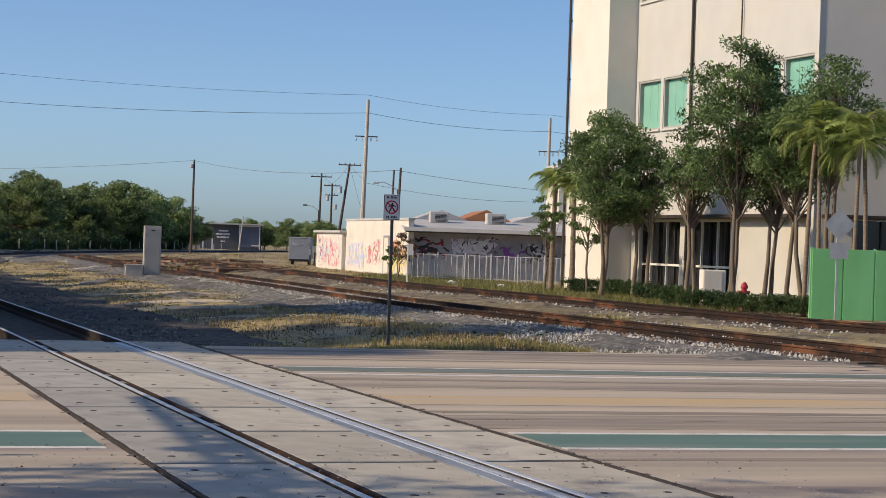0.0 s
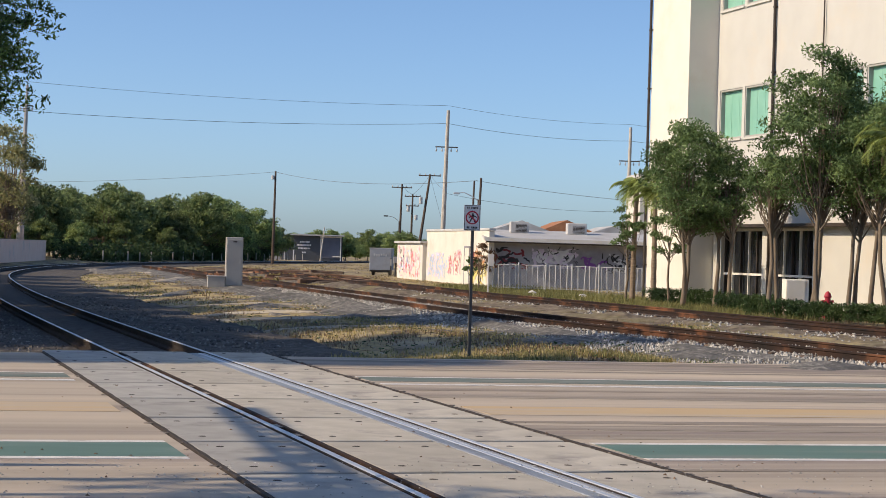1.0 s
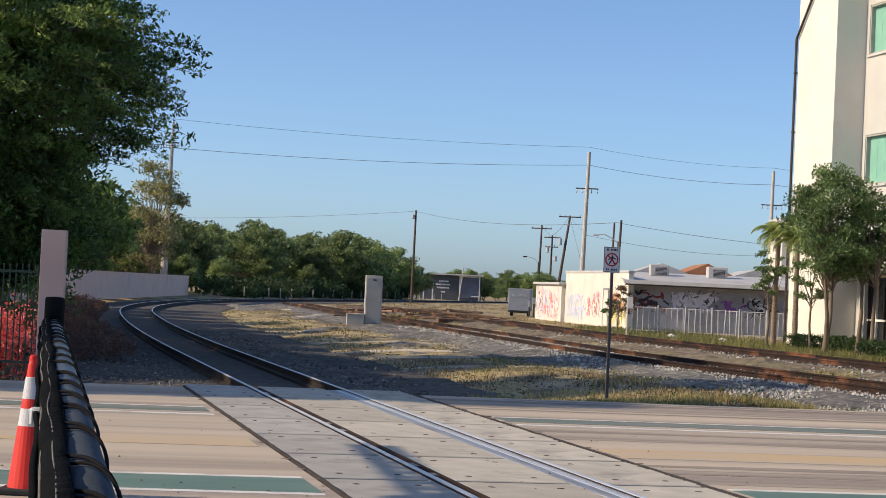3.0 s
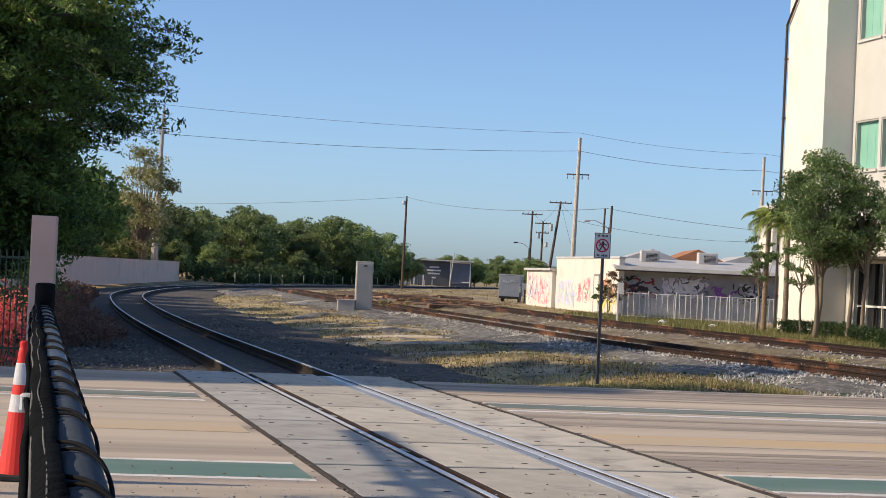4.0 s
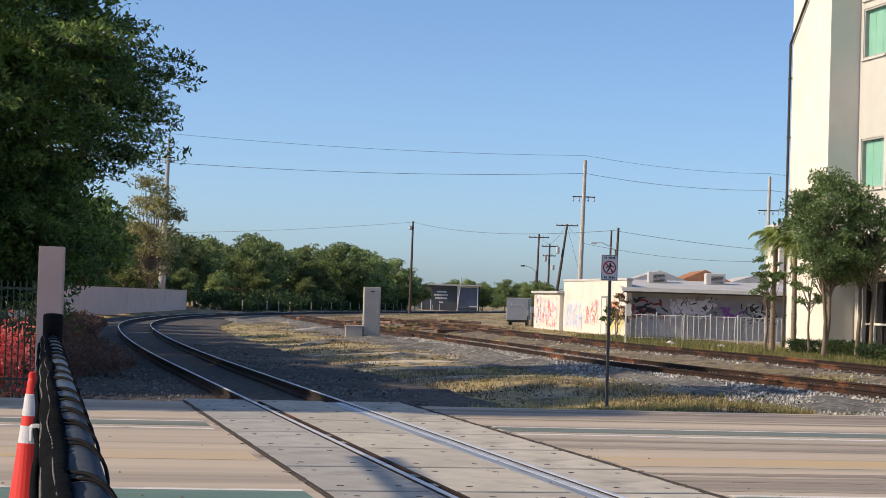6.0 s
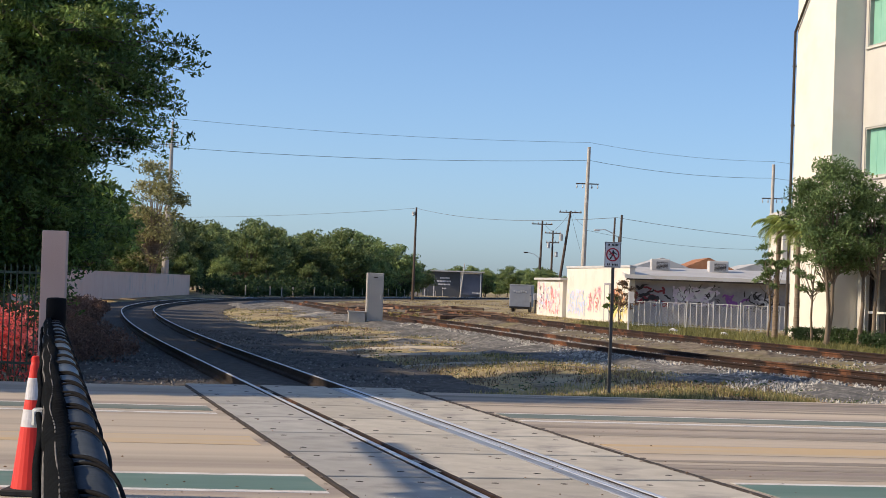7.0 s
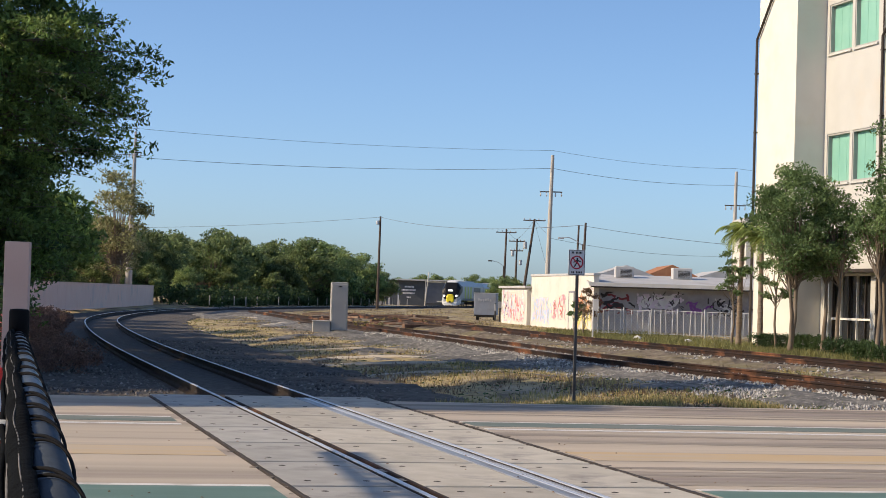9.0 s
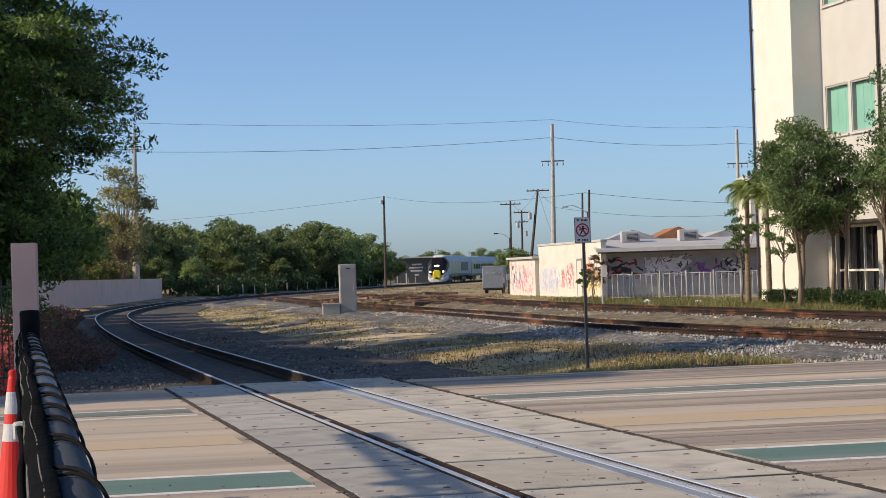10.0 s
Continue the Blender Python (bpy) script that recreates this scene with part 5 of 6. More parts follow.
def build_diamond_sign():
    s = thing("road_sign", (16.1, 52.3, 0), "bare grey back of a diamond road sign on a steel post", "sign")
    part("post", Geo().box(0, 0.03, 1.5, 0.06, 0.04, 3.2, c=0.006), GALV, s)
    part("diamond", Geo().box(0, 0, 0, 0.64, 0.006, 0.64, m=Matrix.Translation((0.04, 0, 2.68)) @ Matrix.Rotation(radians(45), 4, "Y")), GALV, s)
    part("plate", Geo().box(0.05, 0, 1.95, 0.52, 0.006, 0.45), GALV, s)


build_diamond_sign()


def build_screen_fence():
    f = thing("construction_fence", (15.65, 53.2, 0), "bright green screened construction fence", "fence")
    for i in range(9):
        part("panel", Geo().box(0.45 + i * 0.92, 0.0, 1.0, 0.88, 0.03, 2.0, c=0.004), GREEN_SCREEN, f)
        part("post", Geo().box(i * 0.92, 0.06, 1.0, 0.06, 0.06, 2.08), GREEN_SCREEN, f)


build_screen_fence()


def build_utility_box():
    u = thing("utility_box", (15.75, 65.5, 0), "pale grey electrical utility box beside the hedge", "box")
    part("body", Geo().box(0, 0, 0.6, 0.8, 0.6, 1.2, c=0.02), WHITE_TRIM, u)
    part("door", Geo().box(-0.05, -0.31, 0.65, 0.62, 0.02, 1.0), WHITE_TRIM, u)
    part("base", Geo().box(0, 0, 0.03, 0.95, 0.75, 0.12), PANEL, u)


build_utility_box()


def hedge(at, length, depth, height, rz, seed, leaf=None, name="hedge", label="clipped green hedge along the verge", size=0.07, count=3500):
    rng = np.random.default_rng(seed)
    h = thing(name, at, label, "shrub", rz=rz)
    n, rad = (int(14 + length * 4), height * 0.3) if name not in ("hedge", "dry_scrub") else (int(60 * length), 0.1) if name == "hedge" else (int(34 * length), 0.13)
    c = [(rng.uniform(-length / 2, length / 2), rng.uniform(-depth / 2, depth / 2), rng.uniform(0.12, 0.9) * height * (1.0 if name == "hedge" else rng.uniform(0.5, 1.15)), rad) for _ in range(n)]
    part("leaves", leaf_cloud(rng, c, count, size, 1.0), leaf or LEAF_HEDGE, h)
    g = Geo()
    for q in c[:: 8 if name in ("hedge", "dry_scrub") else 1]:
        g.tube([(q[0] * 0.97, q[1] * 0.7, -0.1), (q[0], q[1], q[2])], [0.015, 0.006], 4)
    tagged(part("stems", g, BARK, h), kind="stuff")


hedge((15.3, 60.5, 0), 7.5, 0.8, 0.55, -68, 1, count=16000, size=0.045)
hedge((13.6, 74.5, 0), 4.5, 0.8, 0.65, -60, 2, count=9000, size=0.045)
hedge((14.8, 68.5, 0), 4.0, 0.8, 0.6, -70, 3, count=8000, size=0.045)
# brown scrub between the track and the pink wall
rng_s = np.random.default_rng(77)
for i in range(30):
    y = 42.5 + 2.1 * i
    centre = min(MAIN, key=lambda p: abs(p.y - y)).x
    x = centre - 3.4 - (i % 3) * 0.7 + rng_s.uniform(-0.15, 0.2) + 0.012 * (y - 40)
    hedge((x, y, -0.18), 3.0, 2.4, rng_s.uniform(0.45, 0.8), 105, 30 + i, LEAF_BROWN, "dry_scrub", "dry brown scrub beside the track", 0.035 if i < 10 else 0.06, 6000 if i < 10 else 2800)


for i in range(12):
    y = 43.5 + 2.6 * i
    x = min(MAIN, key=lambda p: abs(p.y - y)).x - 5.9 - (i % 2) * 0.8 + rng_s.uniform(-0.2, 0.2)
    hedge((x, y, -0.18), 3.2, 2.6, rng_s.uniform(0.55, 0.9), 105, 130 + i, LEAF_BROWN, "dry_scrub", "dry brown scrub beside the track", 0.05, 5000)


# ---- left: pillar, wall, iron fence, flowers ----
def build_left_walls():
    p = thing("gate_pillar", (-6.97, 31.4, 0), "pink stucco gate pillar beside the road", "pillar", rz=8)
    part("shaft", Geo().box(0, 0, 1.2, 0.4, 0.4, 2.4, c=0.01), PINK, p)
    w = thing("garden_wall", (-27.1, 153, 0), "long pink stucco wall beside the railway", "wall", kind="structure")
    a, b = Vector((-24.2, 96, 0)), Vector((-29.2, 193, 0))
    d = b - a
    m = Matrix.Translation((a + b) / 2 - Vector((-27.1, 153, 0))) @ Matrix.Rotation(math.atan2(d.y, d.x), 4, "Z")
    n = 24
    L = d.length
    for i in range(n):
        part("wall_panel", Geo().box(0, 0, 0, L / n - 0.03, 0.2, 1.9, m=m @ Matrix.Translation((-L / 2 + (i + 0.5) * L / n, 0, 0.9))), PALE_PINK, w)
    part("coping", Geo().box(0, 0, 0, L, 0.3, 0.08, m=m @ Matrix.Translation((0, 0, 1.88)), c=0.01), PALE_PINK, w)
    f = thing("iron_fence", (-7.2, 31.6, 0), "dark green iron railing fence beside the pillar", "fence", rz=170)
    for i in range(26):
        part("bar", Geo().box(0.12 + i * 0.11, 0, 0.95, 0.018, 0.018, 1.75), IRON, f)
    for z in (0.2, 1.7):
        part("rail", Geo().box(1.5, 0, z, 3.0, 0.035, 0.04), IRON, f)
    for k in range(3):
        hedge((-8.35 - k * 0.8, 33.2 + 0.2 * k, 0.0), 0.9, 0.8, 1.35, 0, 50 + k, LEAF_RED, "flowering_shrub", "flowering shrub thick with red blossoms", 0.05, 2200)
        hedge((-8.5 - k * 0.9, 34.2, 0.0), 1.3, 0.8, 1.3, 0, 60 + k, LEAF_HEDGE, "flowering_shrub", "low green shrub behind the iron fence", 0.06, 1500)


build_left_walls()


def rut(points, half, lift, label, mat):
    """A worn strip of bare sand or gravel with a ragged edge, lying on the ground."""
    line = spline(points, 0.35)
    fall = (-0.05, 0.5, 0.85, 1.0, 0.8, 0.45, -0.05)
    cols = [offset(line, half * c) for c in (-1.0, -0.7, -0.35, 0.0, 0.35, 0.7, 1.0)]
    g = Geo()
    for i in range(len(line)):
        end = min(1.0, i / 4, (len(line) - 1 - i) / 4)
        for j, f in enumerate(fall):
            p = line[i].lerp(cols[j][i], (0.75 + 0.7 * noise.noise(Vector((line[i].x * 0.8, line[i].y * 0.8, j * 0.4)))) * (0.3 + 0.7 * end))
            z = ground_height(p.x, p.y) + lift * f * end - 0.02 + 0.03 * noise.noise(Vector((p.x * 2.5, p.y * 2.0, 5))) + (0.015 if 0 < j < 6 else -0.03)
            g.v.append((p.x, p.y, z))
    g.f = [(i * 7 + j, i * 7 + j + 1, (i + 1) * 7 + j + 1, (i + 1) * 7 + j) for i in range(len(line) - 1) for j in range(6)]
    tagged(part("bare_strip", g, mat, smooth=True), label, "bare ground", kind="structure")


SAND = material("pale_sand", ((0.36, 0.32, 0.26), (0.54, 0.49, 0.4)), 1.5, 0.95, bump=0.8, bump_scale=14, wear_light=(0.24, 0.21, 0.16), wear_light_scale=0.6, wear_light_at=0.58)
rut([(-6.4, 72.5), (-5.9, 78.5), (-4.6, 79.5), (-3.4, 80.0), (-2.3, 76.5)], 0.8, 0.1, "low gravel bank round the signal cabinet", GRAVEL)
rut([(-8.5, 92), (-8.3, 102), (-7.6, 112), (-6.6, 122)], 0.6, 0.14, "low pale sand bank in the track field", SAND)
rut([(-12.5, 122), (-10.2, 118), (-8.0, 113), (-6.4, 110)], 0.9, 0.08, "pale sandy wheel rut in the dry grass", SAND)
rut([(-5.4, 51.8), (-3.6, 52.7), (-1.4, 52.3), (0.9, 53.0)], 0.9, 0.05, "pale sandy wheel rut in the dry grass", SAND)
rut([(-4.4, 56.6), (-2.4, 57.3), (-0.4, 56.8), (0.6, 57.4)], 0.8, 0.05, "pale sandy wheel rut in the dry grass", SAND)
rut([(-7.0, 63.5), (-4.8, 62.6), (-2.6, 63.4), (-1.0, 62.4)], 0.7, 0.05, "pale sandy wheel rut in the dry grass", SAND)
rut([(-2.2, 46.2), (-0.6, 46.6), (1.4, 46.0), (2.9, 46.6)], 0.5, 0.04, "pale sandy wheel rut in the dry grass", SAND)


def litter():
    rng = np.random.default_rng(15)
    for x, y, s, mat, lab, cat in ((-9.5, 47.8, 0.2, SIGN_WHITE, "crumpled white plastic bag on the ground", "litter"), (-6.0, 57.5, 0.17, RUBBER, "dark lump of debris on the gravel", "debris"), (-5.6, 57.0, 0.12, PANEL, "pale broken stone on the gravel", "stone"),
                              (9.2, 90.5, 0.2, SIGN_WHITE, "crumpled white litter in the grass", "litter"), (11.0, 86.0, 0.2, SIGN_WHITE, "crumpled white litter in the grass", "litter"), (-3.0, 96, 0.14, SIGN_WHITE, "small white litter on the ground", "litter")):
        bm = bmesh.new()
        bmesh.ops.create_icosphere(bm, subdivisions=2, radius=s)
        for v in bm.verts:
            v.co *= rng.uniform(0.65, 1.2)
            v.co.z *= 0.7
        me = bpy.data.meshes.new("litter")
        bm.to_mesh(me)
        bm.free()
        me.materials.append(mat)
        ob = new("litter" if cat == "litter" else cat, me)
        ob.location = (x, y, ground_height(x, y) + s * 0.4)
        tagged(ob, lab, cat)


litter()


def old_sleepers():
    """Rusty rail ends and discarded sleepers lying by the far points."""
    rng = np.random.default_rng(44)
    for k in range(44):
        x, y = rng.uniform(-6.5, 2.0), rng.uniform(100, 150)
        x -= (y - 100) * 0.06
        ob = part("old_sleeper", Geo().box(0, 0, 0, rng.uniform(1.8, 3.4), 0.26, 0.22, c=0.02), OLD_IRON if k % 3 else SLEEPER)
        ob.matrix_basis = pose(x, y, ground_height(x, y) + 0.09, 0, rng.uniform(-3, 3), rng.uniform(-40, 40))
        tagged(ob, "discarded rusty timber sleeper on the ground", "sleeper", group="discarded sleepers")
    for k in range(9):
        x, y = rng.uniform(-5.5, 0.5), rng.uniform(92, 135)
        hedge((x, y, -0.05), 1.6, 1.0, rng.uniform(0.2, 0.35), rng.uniform(0, 90), 300 + k, LEAF_DRY if k % 2 else GRASS, "weed_clump", "dry weed clump by the points", 0.1, 500)


old_sleepers()


def build_hydrant():
    h = thing("fire_hydrant", (16.4, 63.6, 0), "small red fire hydrant behind the hedge", "hydrant")
    part("barrel", Geo().turned(0, 0, [(0.15, -0.05), (0.15, 0.05), (0.1, 0.07), (0.1, 0.62), (0.13, 0.64), (0.13, 0.68), (0.09, 0.78), (0.03, 0.84)], 14), SIGN_RED, h)
    part("outlet", Geo().tube([(-0.2, 0, 0.5), (0.2, 0, 0.5)], 0.05, 10), SIGN_RED, h)


build_hydrant()


def build_back_building():
    b = thing("white_building", (23.35, 131, 0), "plain white building behind the office block", "building")
    part("wall", Geo().box(0, 3, 3.7, 5.6, 6, 7.6), OLD_WHITE, b)
    part("parapet", Geo().box(0, 3, 7.55, 5.8, 6.2, 0.22), ROOF_WHITE, b)


build_back_building()


def build_marker_post():
    p = thing("marker_post", (7.1, 90.8, 0), "thin white marker post with a small board", "sign")
    part("post", Geo().box(0, 0, 0.85, 0.07, 0.07, 1.9, c=0.01), SIGN_WHITE, p)
    part("board", Geo().box(0.12, -0.04, 1.5, 0.24, 0.02, 0.55), SIGN_WHITE, p)


build_marker_post()


def build_meter_posts():
    """Grey posts with small boxes between the trailer and the annex."""
    for x, y, h, w in ((3.98, 134.5, 1.5, 0.3), (4.35, 133.8, 1.1, 0.22), (3.7, 136.0, 1.3, 0.14)):
        p = thing("meter_post", (x, y, 0), "weathered grey post with a small box beside the annex", "post", group="meter posts")
        part("post", Geo().box(0, 0, h / 2 - 0.05, 0.1, 0.1, h + 0.1, c=0.01), POST_DARK, p)
        part("box", Geo().box(0, -0.08, h - 0.3, w, 0.16, 0.45, c=0.015), CABINET_GREY, p)


build_meter_posts()


def build_yard_gate():
    """White tube gate frame and a board fence under the trees beside the warehouse."""
    g = thing("yard_gate", (-8.2, 318, 0), "white tube gate frame before the warehouse", "gate")
    for x in (-0.75, 0.75):
        part("post", Geo().box(x, 0, 1.3, 0.2, 0.2, 2.8, c=0.02), SIGN_WHITE, g)
    part("crossbar", Geo().box(0, 0, 2.62, 1.8, 0.2, 0.22, c=0.02), SIGN_WHITE, g)
    f = thing("board_fence", (-14.5, 316, 0), "grey board fence under the trees", "fence")
    me = Geo().box(0, 0, 0.9, 0.42, 0.06, 1.9, c=0.01).mesh("board", GREY_WALL)
    for k in range(11):
        o = new("board", me)
        o.parent = f
        o.matrix_basis = pose(k * 0.47, 0.02 * (k % 2), 0.04 * (k % 3), 0, 0, 0)
    p = thing("utility_pole", (-3.1, 322, 0), "thin pale leaning pole before the warehouse", "utility pole", group="utility poles")
    part("shaft", Geo().tube([(0, 0, -0.2), (0.6, 0, 5.6)], [0.11, 0.08], 8), CONCRETE_POLE, p)


build_yard_gate()

# ---- near: wrapped fence rail and traffic cone ----
def build_near_fence():
    a, b = Vector((-0.16, 0.95, 1.485)), Vector((-1.70, 7.72, 1.5))
    d = (b - a).normalized()
    right = Vector((d.y, -d.x, 0)).normalized()
    f = thing("site_fence", (a.x, a.y, 0), "temporary fence rail wrapped in black mesh with plastic ties", "fence")
    o = Vector((a.x, a.y, 0))
    part("top_rail", Geo().tube([a - o, b - o], 0.03, 18), BLACK_PIPE, f, "black coated pipe", smooth=True)
    g = Geo()
    g.tube([b - o + Vector((0, 0, -1.5)), b - o + Vector((0, 0, 0.07))], 0.033, 16)
    g.turned(b.x - o.x, b.y - o.y, [(0.04, b.z - 0.04), (0.04, b.z + 0.108), (0.036, b.z + 0.116), (0.02, b.z + 0.118), (0.004, b.z + 0.119)], 20)
    part("post", g, BLACK_PLASTIC, f, "black end post with a cap", smooth=True)
    # mesh cloth gathered along the outer side and hanging down
    rng = np.random.default_rng(8)
    n, L = 900, (b - a).length
    pts, faces = [], []
    prof = [(-0.019, 0.027), (-0.024, 0.034), (-0.032, 0.033), (-0.04, 0.024), (-0.045, 0.008), (-0.047, -0.02), (-0.048, -0.07), (-0.05, -0.3), (-0.05, -1.4)]
    for i in range(n + 1):
        s = L * i / n
        q = a + d * s - o
        for j, (r, z) in enumerate(prof):
            pleat = 0.0028 * math.sin(s * 2 * math.pi / 0.055 + 2.5 * noise.noise(Vector((s * 3, 0, 1)))) * (0.5 + noise.noise(Vector((s * 1.3, 3, 5)))) * (1.0 if j < 5 else 0.4)
            wob = 0.008 * noise.noise(Vector((s * 2.2, j * 0.5, 2.0))) + 0.003 * noise.noise(Vector((s * 9, j, 7)))
            pts.append(q + right * (r + wob + (pleat * 1.6 if j == 0 else 0)) + Vector((0, 0, z + pleat + wob * 0.6)))
    k = len(prof)
    faces = [(i * k + j, i * k + j + 1, (i + 1) * k + j + 1, (i + 1) * k + j) for i in range(n) for j in range(k - 1)]
    cloth = part("mesh_cloth", Geo().add(pts, faces), BLACK_CLOTH, f, "black wind-screen cloth with a gathered hem", smooth=True)
    sol = cloth.modifiers.new("thick", "SOLIDIFY")
    sol.thickness = 0.003
    for off, up, r, mat, name in ((-0.034, 0.034, 0.0011, CORD, "hem_cord"), (-0.046, 0.012, 0.0022, CORD, "edge_tape"), (-0.053, -0.004, 0.005, BLACK_CLOTH, "hem")):
        path = [a + d * (L * i / 160) - o + right * (off + 0.006 * noise.noise(Vector((i * 0.08, off * 90, 1)))) + Vector((0, 0, up + 0.004 * noise.noise(Vector((i * 0.2, off * 90, 6))))) for i in range(161)]
        part(name, Geo().tube(path, r, 8), mat, f, smooth=True)
    # lacing wound round pipe and hem in slanting pairs
    s, turn = 0.2, 0
    while s < L - 0.5:
        step = 0.36 + rng.uniform(-0.09, 0.12)
        for lag, reach in ((0.0, 0.36), (0.07 + rng.uniform(0, 0.05), 0.16)):
            path = []
            for j in range(17):
                an = math.pi * (0.80 - 1.0 * j / 16)
                r = 0.034 if an < 2.0 else 0.034 + 0.012 * (an - 2.0)
                path.append(a + d * (s + lag + reach * (1 - j / 16) ** 0.8) - o + right * (r * math.cos(an)) + Vector((0, 0, r * math.sin(an))))
            part("tie", Geo().tube(path, 0.0026 if lag == 0 else 0.0022, 6), BLACK_PLASTIC, f, "black lacing cord", smooth=True)
        s += step
    q = a + d * 2.3 - o
    part("tag", Geo().box(0, 0, 0, 0.022, 0.05, 0.03, c=0.004, m=Matrix.Translation(q - right * 0.054 + Vector((0, 0, -0.012))) @ Matrix.Rotation(math.atan2(d.y, d.x) - math.pi / 2, 4, "Z")), TAG, f, "pale worn tag")


build_near_fence()


def build_cone():
    c = thing("traffic_cone", (-3.40, 14.8, 0.0), "tall orange-red traffic cone with two reflective bands", "traffic cone")
    prof = lambda z: 0.15 - 0.116 * z / 1.05
    part("cone_body", Geo().turned(0, 0, [(prof(0) * 1.05, 0.03), (prof(1.0), 1.0), (0.034, 1.02), (0.034, 1.06), (0.02, 1.07)], 24), CONE_RED, c, smooth=False)
    for z0, z1 in ((0.52, 0.66), (0.73, 0.9)):
        part("reflective_band", Geo().turned(0, 0, [(prof(z0) + 0.002, z0), (prof(z0) + 0.005, z0 + 0.004), (prof(z1) + 0.005, z1 - 0.004), (prof(z1) + 0.002, z1)], 24), CONE_WHITE, c, "silver reflective band")
    part("base", Geo().box(0, 0, 0.025, 0.4, 0.4, 0.05, c=0.012), RUBBER, c, "black rubber base")


build_cone()


# ---- poles and wires ----
def pole(name, foot, top, r, mat, label, arms=(), extras=()):
    p = thing(name, foot, label, "utility pole", group="utility poles")
    t = Vector(top) - Vector(foot)
    part("shaft", Geo().tube([(0, 0, -0.3), t], [r, r * (0.6 if r < 0.35 else 0.3)], 10), mat, p)
    for f, w, drop in arms:
        q = t * f
        a = part("crossarm", Geo().box(q.x, q.y, q.z, w, 0.12, 0.12), WOOD_POLE, p)
        for s in (-0.46, -0.2, 0.2, 0.46):
            if drop:
                part("insulator", Geo().turned(q.x + s * w, q.y, [(0.05, q.z - 0.5), (0.09, q.z - 0.35), (0.05, q.z - 0.2), (0.03, q.z - 0.06)], 8), GALV, a)
            else:
                part("insulator", Geo().turned(q.x + s * w, q.y, [(0.06, q.z + 0.06), (0.07, q.z + 0.18), (0.03, q.z + 0.24)], 8), GALV, a)
    for f, dx, h in extras:
        q = t * f
        part("transformer", Geo().turned(q.x + dx, q.y - 0.2, [(0.18, q.z - h * 0.4), (0.2, q.z - h * 0.4 + 0.05), (0.2, q.z + h * 0.4 - 0.05), (0.14, q.z + h * 0.4)], 14), GALV, p, "grey can transformer")
    return p


pole("utility_pole", (-30.4, 185, 0), (-30.08, 185, 16.7), 0.4, CONCRETE_POLE, "tall pale concrete pole behind the pink wall", [(0.88, 1.2, True)])
pole("utility_pole", (10.9, 204, 0), (11.2, 204, 17.0), 0.3, CONCRETE_POLE, "tall pale concrete pole behind the low building", [(0.77, 2.4, True)])
pole("utility_pole", (32.9, 219, 0), (33.04, 219, 16.85), 0.28, CONCRETE_POLE, "tall pale concrete pole beside the office building", [(0.77, 2.4, True)])
pole("utility_pole", (-7.95, 232, 0), (-7.86, 232, 11.1), 0.19, WOOD_POLE, "dark wooden pole beside the far wood", (), [(0.93, -0.3, 0.6)])
pole("utility_pole", (7.3, 235, 0), (7.5, 235, 10.1), 0.18, WOOD_POLE, "dark wooden pole with a crossarm", [(0.96, 2.5, False)])
pole("utility_pole", (8.85, 238, 0), (8.95, 238, 9.0), 0.17, WOOD_POLE, "dark wooden pole with cans and insulators", [(0.97, 2.0, False), (0.84, 1.6, False)], [(0.8, -0.5, 0.9), (0.68, 0.5, 0.8)])
pole("utility_pole", (8.6, 215, 0), (9.98, 215, 10.6), 0.2, WOOD_POLE, "leaning dark wooden pole with a crossarm", [(0.985, 2.5, False)], [(0.72, -0.6, 1.0)])
pole("utility_pole", (8.85, 124, 0), (9.06, 124, 6.7), 0.12, WOOD_POLE, "short dark wooden pole beside the low building")
pole("utility_pole", (8.6, 126, 0), (8.76, 126, 6.6), 0.1, WOOD_POLE, "short dark wooden pole beside the low building")


lamp = thing("street_lamp", (8.98, 124.6, 0), "small street lamp on a curved arm", "street lamp")
part("arm", Geo().tube([(0, 0, 5.2), (-0.4, 0, 5.5), (-0.95, 0, 5.75), (-1.35, 0, 5.7)], 0.03, 6), GALV, lamp)
part("head", Geo().box(-1.45, 0, 5.68, 0.4, 0.18, 0.12, c=0.03), GALV, lamp)
part("bracket", Geo().box(-0.02, 0, 2.6, 0.1, 0.1, 5.4), WOOD_POLE, lamp)


lamp = thing("street_lamp", (7.25, 234.7, 0), "far street lamp on a thin arm", "street lamp")
part("arm", Geo().tube([(0, 0, 5.5), (-0.6, 0, 6.0), (-1.5, 0, 6.2)], 0.035, 6), GALV, lamp)
part("head", Geo().box(-1.65, 0, 6.16, 0.5, 0.25, 0.16, c=0.03), DARK_METAL, lamp)
part("bracket", Geo().box(0, 0, 2.75, 0.12, 0.12, 5.6), WOOD_POLE, lamp)


def wire(points, sag, r=0.02, label="thin overhead power line"):
    g = Geo()
    for a, b in zip(points, points[1:]):
        a, b = Vector(a), Vector(b)
        n = 20
        g.tube([a.lerp(b, i / n) - Vector((0, 0, sag * 4 * (i / n) * (1 - i / n))) for i in range(n + 1)], r, 5)
    tagged(part("overhead_wire", g, WIRE), label, "cable", group="overhead wires")


wire([(-75, 176, 18.6), (-30.1, 185, 17.0), (11.2, 204, 17.5), (33, 219, 17.2), (70, 240, 17.0)], 0.45, 0.015)
wire([(-75, 176, 16.0), (-30.1, 185, 14.2), (11.2, 204, 15.6), (33, 219, 15.3), (70, 240, 15.0)], 0.5, 0.021)
